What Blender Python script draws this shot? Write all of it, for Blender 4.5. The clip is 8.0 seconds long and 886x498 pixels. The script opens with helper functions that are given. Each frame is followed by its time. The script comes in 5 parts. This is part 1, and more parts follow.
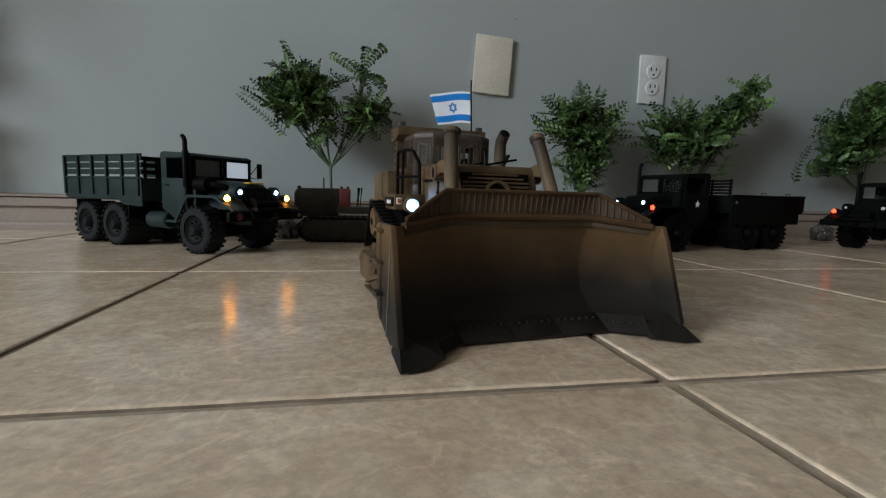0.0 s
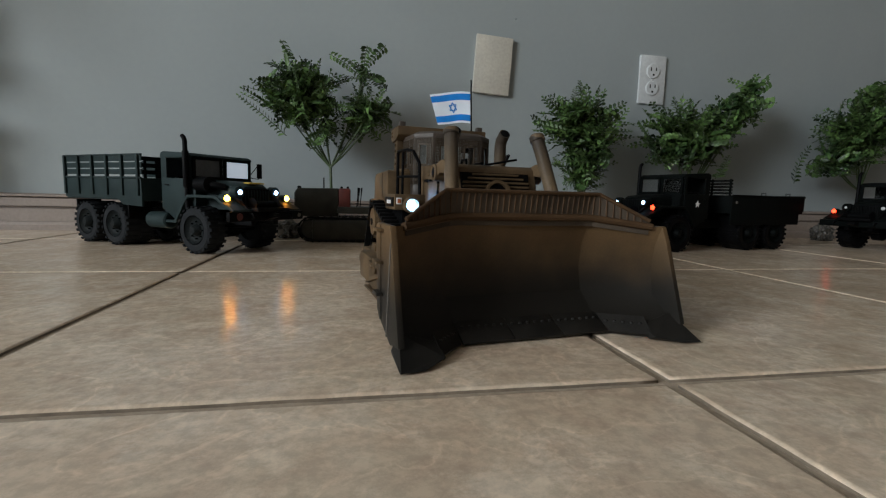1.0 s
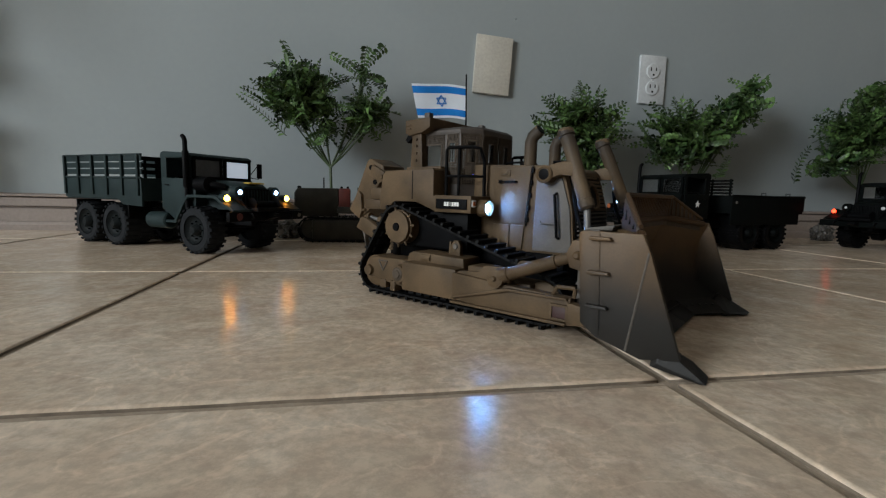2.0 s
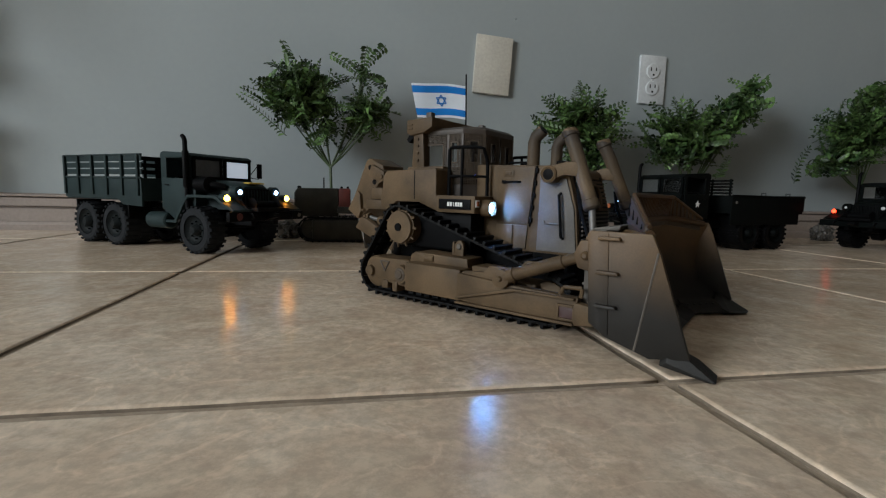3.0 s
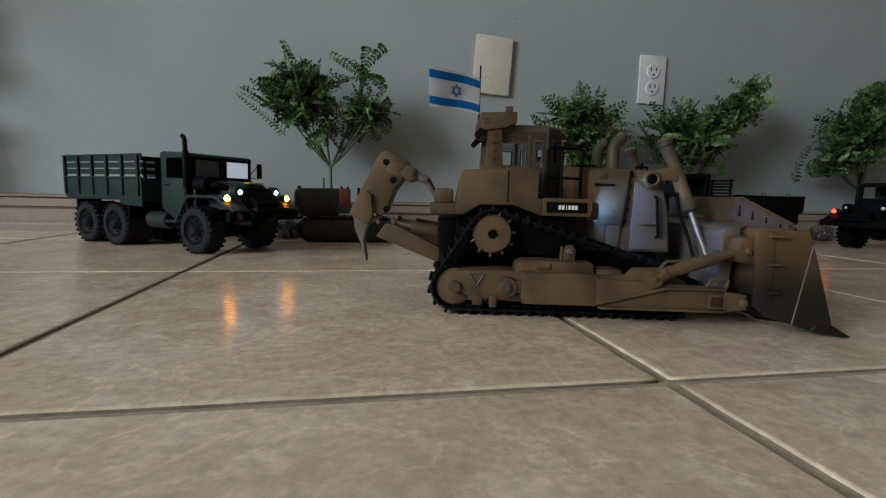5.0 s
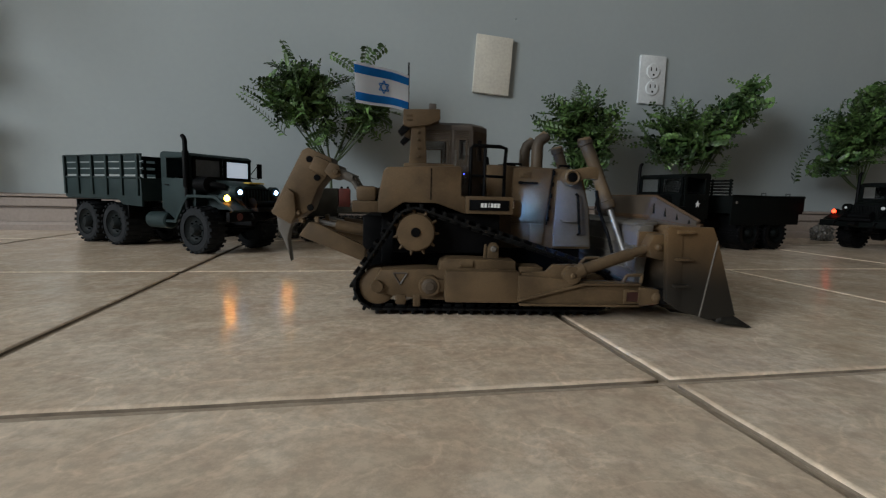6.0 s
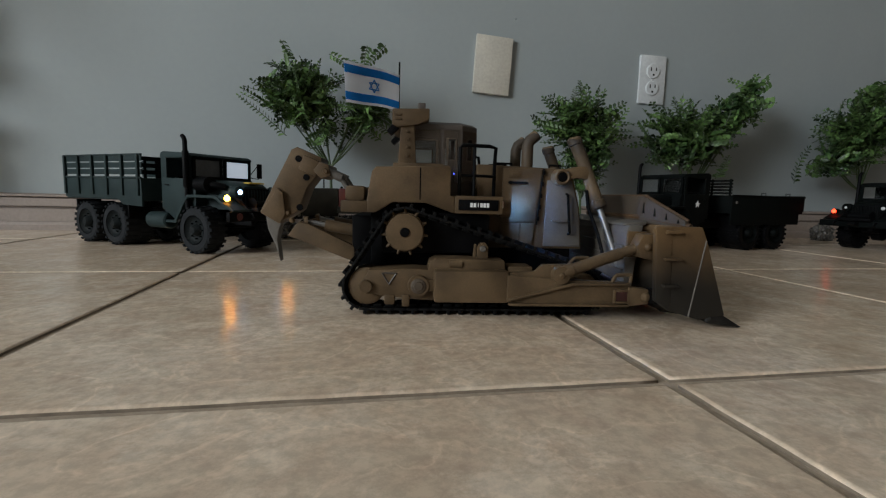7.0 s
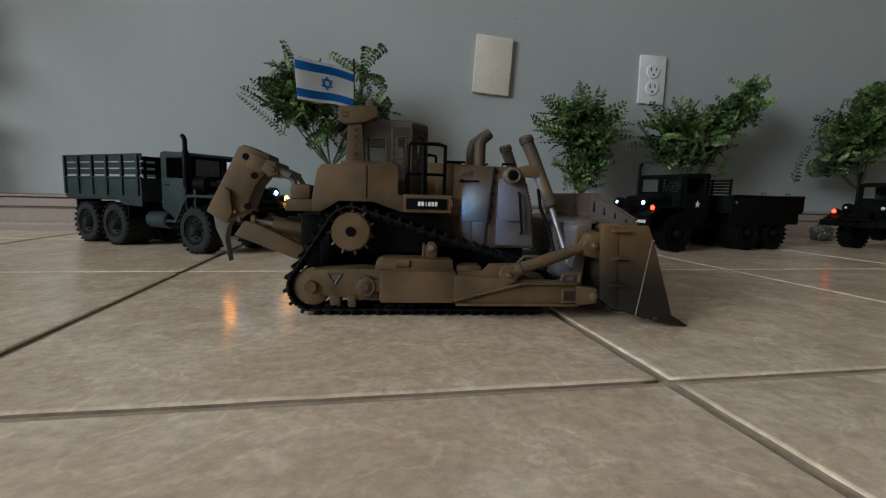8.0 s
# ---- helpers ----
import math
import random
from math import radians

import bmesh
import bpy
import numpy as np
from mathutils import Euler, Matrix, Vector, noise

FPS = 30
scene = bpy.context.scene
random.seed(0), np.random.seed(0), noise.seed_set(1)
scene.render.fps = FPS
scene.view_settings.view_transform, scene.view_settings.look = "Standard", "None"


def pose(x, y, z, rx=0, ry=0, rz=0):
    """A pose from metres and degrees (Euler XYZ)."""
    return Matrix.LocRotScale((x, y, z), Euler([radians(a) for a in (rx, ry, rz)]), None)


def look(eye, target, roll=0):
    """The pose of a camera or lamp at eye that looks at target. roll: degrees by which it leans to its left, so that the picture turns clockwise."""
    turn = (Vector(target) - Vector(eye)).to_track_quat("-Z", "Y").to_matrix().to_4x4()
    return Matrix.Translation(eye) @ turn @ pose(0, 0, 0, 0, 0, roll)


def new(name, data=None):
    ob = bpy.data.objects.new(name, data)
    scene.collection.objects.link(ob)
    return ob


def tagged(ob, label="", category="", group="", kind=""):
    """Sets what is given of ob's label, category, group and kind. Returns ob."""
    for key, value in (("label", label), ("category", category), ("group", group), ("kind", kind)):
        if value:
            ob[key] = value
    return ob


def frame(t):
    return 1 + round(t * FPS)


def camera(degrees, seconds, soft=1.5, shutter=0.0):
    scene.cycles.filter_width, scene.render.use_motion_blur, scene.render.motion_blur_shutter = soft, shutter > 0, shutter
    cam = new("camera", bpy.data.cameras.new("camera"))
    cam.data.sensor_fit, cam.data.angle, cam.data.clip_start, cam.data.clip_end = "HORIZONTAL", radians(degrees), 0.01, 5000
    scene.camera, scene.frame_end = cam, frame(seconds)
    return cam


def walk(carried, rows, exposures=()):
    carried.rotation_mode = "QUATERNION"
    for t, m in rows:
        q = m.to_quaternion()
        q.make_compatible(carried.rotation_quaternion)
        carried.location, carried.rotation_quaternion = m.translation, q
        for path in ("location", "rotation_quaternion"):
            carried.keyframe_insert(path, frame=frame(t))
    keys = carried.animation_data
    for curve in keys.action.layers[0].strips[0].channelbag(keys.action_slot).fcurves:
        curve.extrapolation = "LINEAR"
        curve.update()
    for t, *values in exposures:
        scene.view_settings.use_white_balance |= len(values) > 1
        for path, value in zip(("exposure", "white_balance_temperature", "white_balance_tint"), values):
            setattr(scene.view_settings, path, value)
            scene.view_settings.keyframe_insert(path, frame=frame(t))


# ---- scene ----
cam = camera(87.70, 8.0, soft=1.2, shutter=0.3)


def eye_pose(yaw, pitch, roll, height):
    way = Vector((math.sin(yaw) * math.cos(pitch), math.cos(yaw) * math.cos(pitch), math.sin(pitch)))
    return look((0, 0, height), Vector((0, 0, height)) + way, roll)


EYE = eye_pose(radians(10.712), radians(-6.650), 1.522, 0.0872)
walk(cam, [(0.0, EYE), (8.0, EYE)], exposures=[(0.0, 0.0), (8.0, 0.0)])

# ---- light: one tall window in the wall at the end of the room, on a grey day ----
world = bpy.data.worlds.new("world")
scene.world = world
world.use_nodes = True
wn = world.node_tree.nodes
sky = wn.new("ShaderNodeTexSky")
sky.sky_type, sky.sun_disc = "NISHITA", False
sky.sun_elevation, sky.sun_rotation = radians(40), radians(-90)
wn["Background"].inputs["Strength"].default_value = 0.10
world.node_tree.links.new(sky.outputs[0], wn["Background"].inputs[0])

WIN_X, WIN_Y0, WIN_Y1, WIN_Z0, WIN_Z1 = -4.00, -2.80, -0.80, 0.75, 2.38


def window_light(power):
    lamp = bpy.data.lights.new("window_daylight", "AREA")
    lamp.shape, lamp.size, lamp.size_y = "RECTANGLE", WIN_Y1 - WIN_Y0, WIN_Z1 - WIN_Z0
    lamp.energy, lamp.color = power, (0.89, 0.96, 1.0)
    ob = new("window_daylight", lamp)
    at = Vector((WIN_X - 0.02, (WIN_Y0 + WIN_Y1) / 2, (WIN_Z0 + WIN_Z1) / 2))
    ob.matrix_basis = look(at, at + Vector((1, 0, 0)))
    return ob


window_light(218.0)


# ---- materials ----
def mat(name, a, b=None, rough=0.5, metal=0.0, scale=30.0, bump=0.0, bump_scale=200.0, emit=None, power=0.0, per_object=0.0, rough_var=0.1, spec=0.5, grain=0.22, coords="Object"):
    """A surface of two mingled tones, with broad stains, fine grain and relief."""
    m = bpy.data.materials.new(name)
    m.use_nodes = True
    nt = m.node_tree
    N, L = nt.nodes, nt.links
    bsdf = N["Principled BSDF"]
    b = b or tuple(c * 0.75 for c in a)
    tc = N.new("ShaderNodeTexCoord")
    big = N.new("ShaderNodeTexNoise")
    big.inputs["Scale"].default_value, big.inputs["Detail"].default_value = scale, 6
    fine = N.new("ShaderNodeTexNoise")
    fine.inputs["Scale"].default_value, fine.inputs["Detail"].default_value = bump_scale, 4
    vec = tc.outputs[coords]
    if per_object:
        info = N.new("ShaderNodeObjectInfo")
        add = N.new("ShaderNodeVectorMath")
        add.operation = "MULTIPLY_ADD"
        L.new(info.outputs["Random"], add.inputs[0])
        add.inputs[1].default_value = (17.0, 31.0, 7.0)
        L.new(vec, add.inputs[2])
        vec = add.outputs[0]
    L.new(vec, big.inputs["Vector"])
    L.new(vec, fine.inputs["Vector"])
    ramp = N.new("ShaderNodeValToRGB")
    ramp.color_ramp.elements[0].position, ramp.color_ramp.elements[1].position = 0.35, 0.65
    ramp.color_ramp.elements[0].color, ramp.color_ramp.elements[1].color = (*b, 1), (*a, 1)
    L.new(big.outputs["Fac"], ramp.inputs[0])
    mix = N.new("ShaderNodeMix")
    mix.data_type, mix.blend_type = "RGBA", "OVERLAY"
    mix.inputs[0].default_value = grain
    L.new(ramp.outputs[0], mix.inputs[6])
    L.new(fine.outputs["Fac"], mix.inputs[7])
    L.new(mix.outputs[2], bsdf.inputs["Base Color"])
    rr = N.new("ShaderNodeMapRange")
    rr.inputs[3].default_value, rr.inputs[4].default_value = max(0.02, rough - rough_var), min(1, rough + rough_var)
    L.new(big.outputs["Fac"], rr.inputs[0])
    L.new(rr.outputs[0], bsdf.inputs["Roughness"])
    bsdf.inputs["Metallic"].default_value, bsdf.inputs["Specular IOR Level"].default_value = metal, spec
    if bump:
        bp = N.new("ShaderNodeBump")
        bp.inputs["Strength"].default_value, bp.inputs["Distance"].default_value = bump, 0.001
        L.new(fine.outputs["Fac"], bp.inputs["Height"])
        L.new(bp.outputs[0], bsdf.inputs["Normal"])
    if emit:
        bsdf.inputs["Emission Color"].default_value, bsdf.inputs["Emission Strength"].default_value = (*emit, 1), power
    return m


def stone_tile(name):
    """Glazed ceramic tile in a mottled beige stone look, broad clouds, fine veins and faint pits."""
    m = mat(name, (0.74, 0.595, 0.455), (0.58, 0.455, 0.34), rough=0.21, scale=9.0, bump=0.04, bump_scale=60.0, per_object=1.0, rough_var=0.06, spec=0.75)
    nt = m.node_tree
    N, L = nt.nodes, nt.links
    bsdf = N["Principled BSDF"]
    src = bsdf.inputs["Base Color"].links[0].from_socket
    vec = [n for n in N if n.type == "VECT_MATH"][0].outputs[0]
    soft = [n for n in N if n.type == "VALTORGB"][0].color_ramp.elements
    soft[0].position, soft[1].position = 0.25, 0.72
    warp = N.new("ShaderNodeTexNoise")
    warp.inputs["Scale"].default_value, warp.inputs["Detail"].default_value, warp.inputs["Distortion"].default_value = 26, 12, 0.25
    warp.inputs["Roughness"].default_value = 0.72
    L.new(vec, warp.inputs["Vector"])
    ramp = N.new("ShaderNodeValToRGB")
    ramp.color_ramp.elements[0].position, ramp.color_ramp.elements[1].position = 0.49, 0.60
    ramp.color_ramp.elements[0].color, ramp.color_ramp.elements[1].color = (0, 0, 0, 1), (0.62, 0.62, 0.62, 1)
    L.new(warp.outputs["Fac"], ramp.inputs[0])
    mix = N.new("ShaderNodeMix")
    mix.data_type = "RGBA"
    L.new(ramp.outputs[0], mix.inputs[0])
    L.new(src, mix.inputs[6])
    mix.inputs[7].default_value = (0.86, 0.73, 0.585, 1)
    speck = N.new("ShaderNodeTexNoise")
    speck.inputs["Scale"].default_value, speck.inputs["Detail"].default_value, speck.inputs["Roughness"].default_value = 150, 8, 0.7
    L.new(vec, speck.inputs["Vector"])
    tone = N.new("ShaderNodeMapRange")
    tone.inputs[1].default_value, tone.inputs[2].default_value = 0.40, 0.60
    tone.inputs[3].default_value, tone.inputs[4].default_value = 0.87, 1.10
    L.new(speck.outputs["Fac"], tone.inputs[0])
    mul = N.new("ShaderNodeMix")
    mul.data_type, mul.blend_type = "RGBA", "MULTIPLY"
    mul.inputs[0].default_value = 1.0
    L.new(mix.outputs[2], mul.inputs[6])
    L.new(tone.outputs[0], mul.inputs[7])
    vein = N.new("ShaderNodeTexNoise")
    vein.inputs["Scale"].default_value, vein.inputs["Detail"].default_value, vein.inputs["Distortion"].default_value = 13, 12, 1.6
    L.new(vec, vein.inputs["Vector"])
    line = N.new("ShaderNodeValToRGB")
    for i, (at, v) in enumerate(((0.478, 0.90), (0.500, 1.18), (0.522, 0.90))):
        e = line.color_ramp.elements[i] if i < 2 else line.color_ramp.elements.new(at)
        e.position, e.color = at, (v, v * 0.97, v * 0.93, 1)
    L.new(vein.outputs["Fac"], line.inputs[0])
    mul2 = N.new("ShaderNodeMix")
    mul2.data_type, mul2.blend_type = "RGBA", "MULTIPLY"
    mul2.inputs[0].default_value = 0.55
    L.new(mul.outputs[2], mul2.inputs[6])
    L.new(line.outputs[0], mul2.inputs[7])
    L.new(mul2.outputs[2], bsdf.inputs["Base Color"])
    return m


M_TILE = stone_tile("glazed_tile")
M_GROUT = mat("grout", (0.43, 0.345, 0.26), (0.32, 0.255, 0.19), rough=0.9, scale=60, bump=0.6, bump_scale=400)
M_BODY = mat("brown_tile_edge", (0.23, 0.18, 0.132), (0.14, 0.11, 0.08), rough=0.9, scale=50, bump=0.4, bump_scale=400)
M_WALL = mat("wall_paint", (0.312, 0.346, 0.352), (0.290, 0.322, 0.328), rough=0.75, scale=3, bump=0.006, bump_scale=90, grain=0.03)
# Ceiling and far walls stay out of view; tones chosen to limit bounced light.
M_CEIL = mat("ceiling_paint", (0.45, 0.44, 0.42), (0.41, 0.40, 0.385), rough=0.9, scale=4)
M_FAR = mat("bounce_cutting_brown", (0.15, 0.12, 0.095), (0.12, 0.095, 0.075), rough=0.8, scale=3)
M_BASE = mat("baseboard_paint", (0.29, 0.235, 0.20), (0.25, 0.20, 0.17), rough=0.45, scale=12, bump=0.05)
M_PLATE = mat("ivory_plastic", (0.56, 0.53, 0.46), (0.52, 0.49, 0.43), rough=0.4, scale=30)
M_OUTLET = mat("white_plastic", (0.60, 0.62, 0.63), (0.56, 0.58, 0.59), rough=0.35, scale=30)
M_SLOT = mat("dark_slot", (0.02, 0.018, 0.016), rough=0.7)
M_SAND = mat("sand_plastic", (0.116, 0.076, 0.041), (0.060, 0.039, 0.021), rough=0.55, spec=0.2, scale=34, bump=0.08, bump_scale=900)
M_OLIVE = mat("olive_plastic", (0.0185, 0.0320, 0.0330), (0.0130, 0.0230, 0.0240), rough=0.55, spec=0.16, scale=40, bump=0.05, bump_scale=900)
M_BLACK = mat("black_plastic", (0.0040, 0.0040, 0.0045), (0.0025, 0.0025, 0.0028), rough=0.5, spec=0.06, scale=60, bump=0.1, bump_scale=900)


# ---- mesh helpers ----
def link(name, bm, material, parent=None, label="", smooth=False, m=None):
    me = bpy.data.meshes.new(name)
    bmesh.ops.recalc_face_normals(bm, faces=bm.faces)
    bm.to_mesh(me)
    bm.free()
    if smooth:
        for f in me.polygons:
            f.use_smooth = True
        me.set_sharp_from_angle(angle=radians(35))
    for one in (material if isinstance(material, (list, tuple)) else [material]):
        me.materials.append(one)
    ob = new(name, me)
    if parent:
        ob.parent = parent
    if m is not None:
        ob.matrix_basis = m
    if label:
        tagged(ob, label)
    return ob


def part(name, bm, material, parent, label="", smooth=True, m=None):
    return link(name, bm, material, parent, label, smooth, m)


def box(bm, x0, x1, y0, y1, z0, z1, bevel=0.0, m=None, index=0):
    """A box with softened edges, added to bm."""
    t = bmesh.new()
    bmesh.ops.create_cube(t, size=1, matrix=Matrix.LocRotScale(((x0 + x1) / 2, (y0 + y1) / 2, (z0 + z1) / 2), None, (abs(x1 - x0), abs(y1 - y0), abs(z1 - z0))))
    if bevel:
        bmesh.ops.bevel(t, geom=t.edges[:], offset=bevel, segments=2, profile=0.6, affect="EDGES", clamp_overlap=True)
    return join(bm, t, m, index)


def join(bm, t, m=None, index=0):
    if m is not None:
        t.transform(m)
    table = {v: bm.verts.new(v.co) for v in t.verts}
    for f in t.faces:
        nf = bm.faces.new([table[v] for v in f.verts])
        nf.material_index = index
    t.free()
    return bm


def prism(bm, outline, y0, y1, bevel=0.0, m=None, index=0):
    """An outline in x and z, given its thickness along y."""
    t = bmesh.new()
    a = [t.verts.new((x, y0, z)) for x, z in outline]
    b = [t.verts.new((x, y1, z)) for x, z in outline]
    t.faces.new(a)
    t.faces.new(b[::-1])
    for i in range(len(a)):
        j = (i + 1) % len(a)
        t.faces.new([a[j], a[i], b[i], b[j]])
    bmesh.ops.recalc_face_normals(t, faces=t.faces)
    if bevel:
        bmesh.ops.bevel(t, geom=t.edges[:], offset=bevel, segments=2, profile=0.6, affect="EDGES", clamp_overlap=True)
    return join(bm, t, m, index)


def lathe(bm, rings, axis="Y", at=(0, 0, 0), sides=24, m=None, index=0):
    """A turned body: rings of (distance along the axis, radius)."""
    t = bmesh.new()
    loops = []
    for d, r in rings:
        loop = []
        for k in range(sides):
            a = 2 * math.pi * k / sides
            u, v = r * math.cos(a), r * math.sin(a)
            co = {"X": (d, u, v), "Y": (u, d, v), "Z": (u, v, d)}[axis]
            loop.append(t.verts.new(Vector(co) + Vector(at)))
        loops.append(loop)
    for p, q in zip(loops, loops[1:]):
        for k in range(sides):
            j = (k + 1) % sides
            t.faces.new([p[k], p[j], q[j], q[k]])
    t.faces.new(loops[0][::-1])
    t.faces.new(loops[-1])
    bmesh.ops.recalc_face_normals(t, faces=t.faces)
    return join(bm, t, m, index)


def tube(bm, points, radius, sides=10, m=None, index=0):
    """A round bar along points; radius may be one number or one for each point."""
    t = bmesh.new()
    pts = [Vector(p) for p in points]
    rs = radius if isinstance(radius, (list, tuple)) else [radius] * len(pts)
    loops, side = [], None
    for i, p in enumerate(pts):
        d = (pts[min(i + 1, len(pts) - 1)] - pts[max(i - 1, 0)]).normalized()
        if side is None:
            side = d.cross(Vector((0, 0, 1)) if abs(d.z) < 0.9 else Vector((1, 0, 0))).normalized()
        side = (side - d * side.dot(d)).normalized()
        up = d.cross(side)
        loops.append([t.verts.new(p + rs[i] * (math.cos(2 * math.pi * k / sides) * side + math.sin(2 * math.pi * k / sides) * up)) for k in range(sides)])
    for p, q in zip(loops, loops[1:]):
        for k in range(sides):
            j = (k + 1) % sides
            t.faces.new([p[k], p[j], q[j], q[k]])
    t.faces.new(loops[0][::-1])
    t.faces.new(loops[-1])
    bmesh.ops.recalc_face_normals(t, faces=t.faces)
    return join(bm, t, m, index)


def thing(name, m, label, category, group=""):
    ob = new(name)
    ob.empty_display_size = 0.02
    ob.matrix_basis = m
    return tagged(ob, label, category, group)


# ---- the room ----
X0, X1, Y0, Y1, HIGH = -3.98, 2.62, -5.0, 1.036, 2.45


def room():
    bm = bmesh.new()
    box(bm, X0 - 0.15, X1 + 0.15, Y1, Y1 + 0.15, -0.03, HIGH)
    tagged(link("wall_north", bm, M_WALL), "grey-white painted plaster wall behind the models", "wall", kind="structure")
    # Unseen walls close the room; their dark brown is added to absorb light.
    bm = bmesh.new()
    box(bm, X0 - 0.15, X1 + 0.15, Y0 - 0.15, Y0, -0.03, HIGH)
    tagged(link("wall_south", bm, M_FAR), "unseen closing wall, made dark brown to cut bounced light", "wall", kind="structure")
    bm = bmesh.new()
    box(bm, X1, X1 + 0.15, Y0, Y1, -0.03, HIGH)
    tagged(link("wall_east", bm, M_FAR), "unseen closing wall, made dark brown to cut bounced light", "wall", kind="structure")
    bm = bmesh.new()
    box(bm, X0 - 0.15, X0, Y0, WIN_Y0, -0.03, HIGH)
    box(bm, X0 - 0.15, X0, WIN_Y1, Y1, -0.03, HIGH)
    box(bm, X0 - 0.15, X0, WIN_Y0, WIN_Y1, -0.03, WIN_Z0)
    box(bm, X0 - 0.15, X0, WIN_Y0, WIN_Y1, WIN_Z1, HIGH)
    tagged(link("wall_west", bm, M_WALL), "plain painted wall with a tall window opening", "wall", kind="structure")
    bm = bmesh.new()
    box(bm, X0 - 0.15, X1 + 0.15, Y0 - 0.15, Y1 + 0.15, HIGH, HIGH + 0.1)
    tagged(link("ceiling", bm, M_CEIL), "unseen plain ceiling, toned down to cut bounced light", "ceiling", kind="structure")


def baseboard():
    """A stepped moulding: shoe, flat face, groove and rounded cap."""
    bm = bmesh.new()
    face = Y1 - 0.013
    prof = [(Y1 - 0.022, 0), (Y1 - 0.022, 0.010), (Y1 - 0.019, 0.0155), (face, 0.0165), (face, 0.0410), (face + 0.0080, 0.0422), (face + 0.0080, 0.0448),
            (face + 0.001, 0.0460), (face + 0.001, 0.0610), (face + 0.006, 0.0628), (face - 0.002, 0.0645), (face - 0.002, 0.0680), (face + 0.003, 0.0700), (Y1, 0.0705), (Y1, 0)]
    a = [bm.verts.new((X0, y, z)) for y, z in prof]
    b = [bm.verts.new((X1, y, z)) for y, z in prof]
    for i in range(len(a)):
        j = (i + 1) % len(a)
        bm.faces.new([a[i], a[j], b[j], b[i]])
    bm.faces.new(a)
    bm.faces.new(b[::-1])
    tagged(link("baseboard", bm, M_BASE), "beige painted stepped wooden baseboard along the wall", "baseboard", kind="structure")


def window():
    """The frame in the opening that lets the daylight in."""
    ob = thing("window_1", pose(X0, 0, 0), "tall white framed window letting in grey daylight", "window")
    tagged(ob, kind="structure")
    bm = bmesh.new()
    for y in (WIN_Y0, WIN_Y1 - 0.05):
        box(bm, -0.10, -0.04, y, y + 0.05, WIN_Z0, WIN_Z1, 0.004)
    for z in (WIN_Z0, WIN_Z1 - 0.05):
        box(bm, -0.10, -0.04, WIN_Y0 + 0.05, WIN_Y1 - 0.05, z, z + 0.05, 0.004)
    part("window_frame", bm, M_OUTLET, ob, "white window frame")


room()
baseboard()


# ---- more materials for the models ----
M_TRACK = mat("track_rubber", (0.0045, 0.0045, 0.0047), (0.0025, 0.0025, 0.0026), rough=0.55, spec=0.14, scale=80, bump=0.2, bump_scale=900)
M_GUARD = mat("dull_brown", (0.080, 0.044, 0.021), (0.056, 0.031, 0.015), rough=0.6, spec=0.2, scale=40, bump=0.1, bump_scale=900)
M_STEEL = mat("bright_steel", (0.20, 0.19, 0.18), (0.15, 0.145, 0.14), rough=0.45, metal=0.7, scale=60)
M_CAB = mat("screen_brown", (0.065, 0.05, 0.04), (0.045, 0.036, 0.03), rough=0.55, scale=60, bump=0.1, bump_scale=900)
M_DUST = mat("dusty_grey", (0.112, 0.098, 0.082), (0.070, 0.060, 0.050), rough=0.6, scale=40, bump=0.1, bump_scale=900)
M_SOOT = mat("sooty_sand", (0.066, 0.049, 0.035), (0.048, 0.036, 0.026), rough=0.6, spec=0.25, scale=40, bump=0.1, bump_scale=900)
M_EDGE = mat("worn_black_edge", (0.015, 0.0135, 0.0115), (0.009, 0.008, 0.007), rough=0.5, spec=0.25, scale=60, bump=0.15, bump_scale=900)
M_BLUE = mat("flag_blue", (0.010, 0.28, 0.74), (0.008, 0.24, 0.66), rough=0.8, scale=90, bump=0.2, bump_scale=2500)
M_WHITE = mat("flag_white", (0.86, 0.89, 0.94), (0.80, 0.83, 0.88), rough=0.8, scale=90, bump=0.2, bump_scale=2500)
M_PAINT_WHITE = mat("white_marking", (0.75, 0.75, 0.74), (0.66, 0.66, 0.65), rough=0.6, scale=200)
M_YELLOW = mat("yellow_marking", (0.62, 0.42, 0.05), (0.55, 0.36, 0.04), rough=0.6, scale=200)
M_REDPAINT = mat("maroon_paint", (0.12, 0.022, 0.016), (0.09, 0.016, 0.012), rough=0.5, scale=60)
M_MAROON = mat("dark_maroon", (0.040, 0.010, 0.008), (0.025, 0.007, 0.006), rough=0.5, scale=60)
M_BEAM = mat("lit_headlamp", (0.9, 0.95, 1.0), rough=0.3, emit=(0.15, 0.39, 1.0), power=450.0)
M_HEAD = mat("lit_small_lamp", (0.9, 0.95, 1.0), rough=0.3, emit=(0.34, 0.60, 1.0), power=7.0)
M_AMBER = mat("lit_amber_lamp", (0.9, 0.5, 0.1), rough=0.3, emit=(1.0, 0.34, 0.03), power=36.0)
M_RED = mat("lit_red_lamp", (0.9, 0.1, 0.05), rough=0.3, emit=(1.0, 0.035, 0.010), power=7.0)
M_LED = mat("lit_blue_led", (0.1, 0.15, 0.9), rough=0.3, emit=(0.06, 0.10, 1.0), power=9.0)
M_MESH = mat("wire_brown", (0.074, 0.055, 0.039), (0.055, 0.041, 0.029), rough=0.6, spec=0.25, scale=60, bump=0.1, bump_scale=900)
M_LENS = mat("clear_lens", (0.55, 0.55, 0.55), (0.5, 0.5, 0.5), rough=0.15, scale=100)
M_ORANGE = mat("orange_lens", (0.45, 0.13, 0.05), rough=0.2, scale=100)


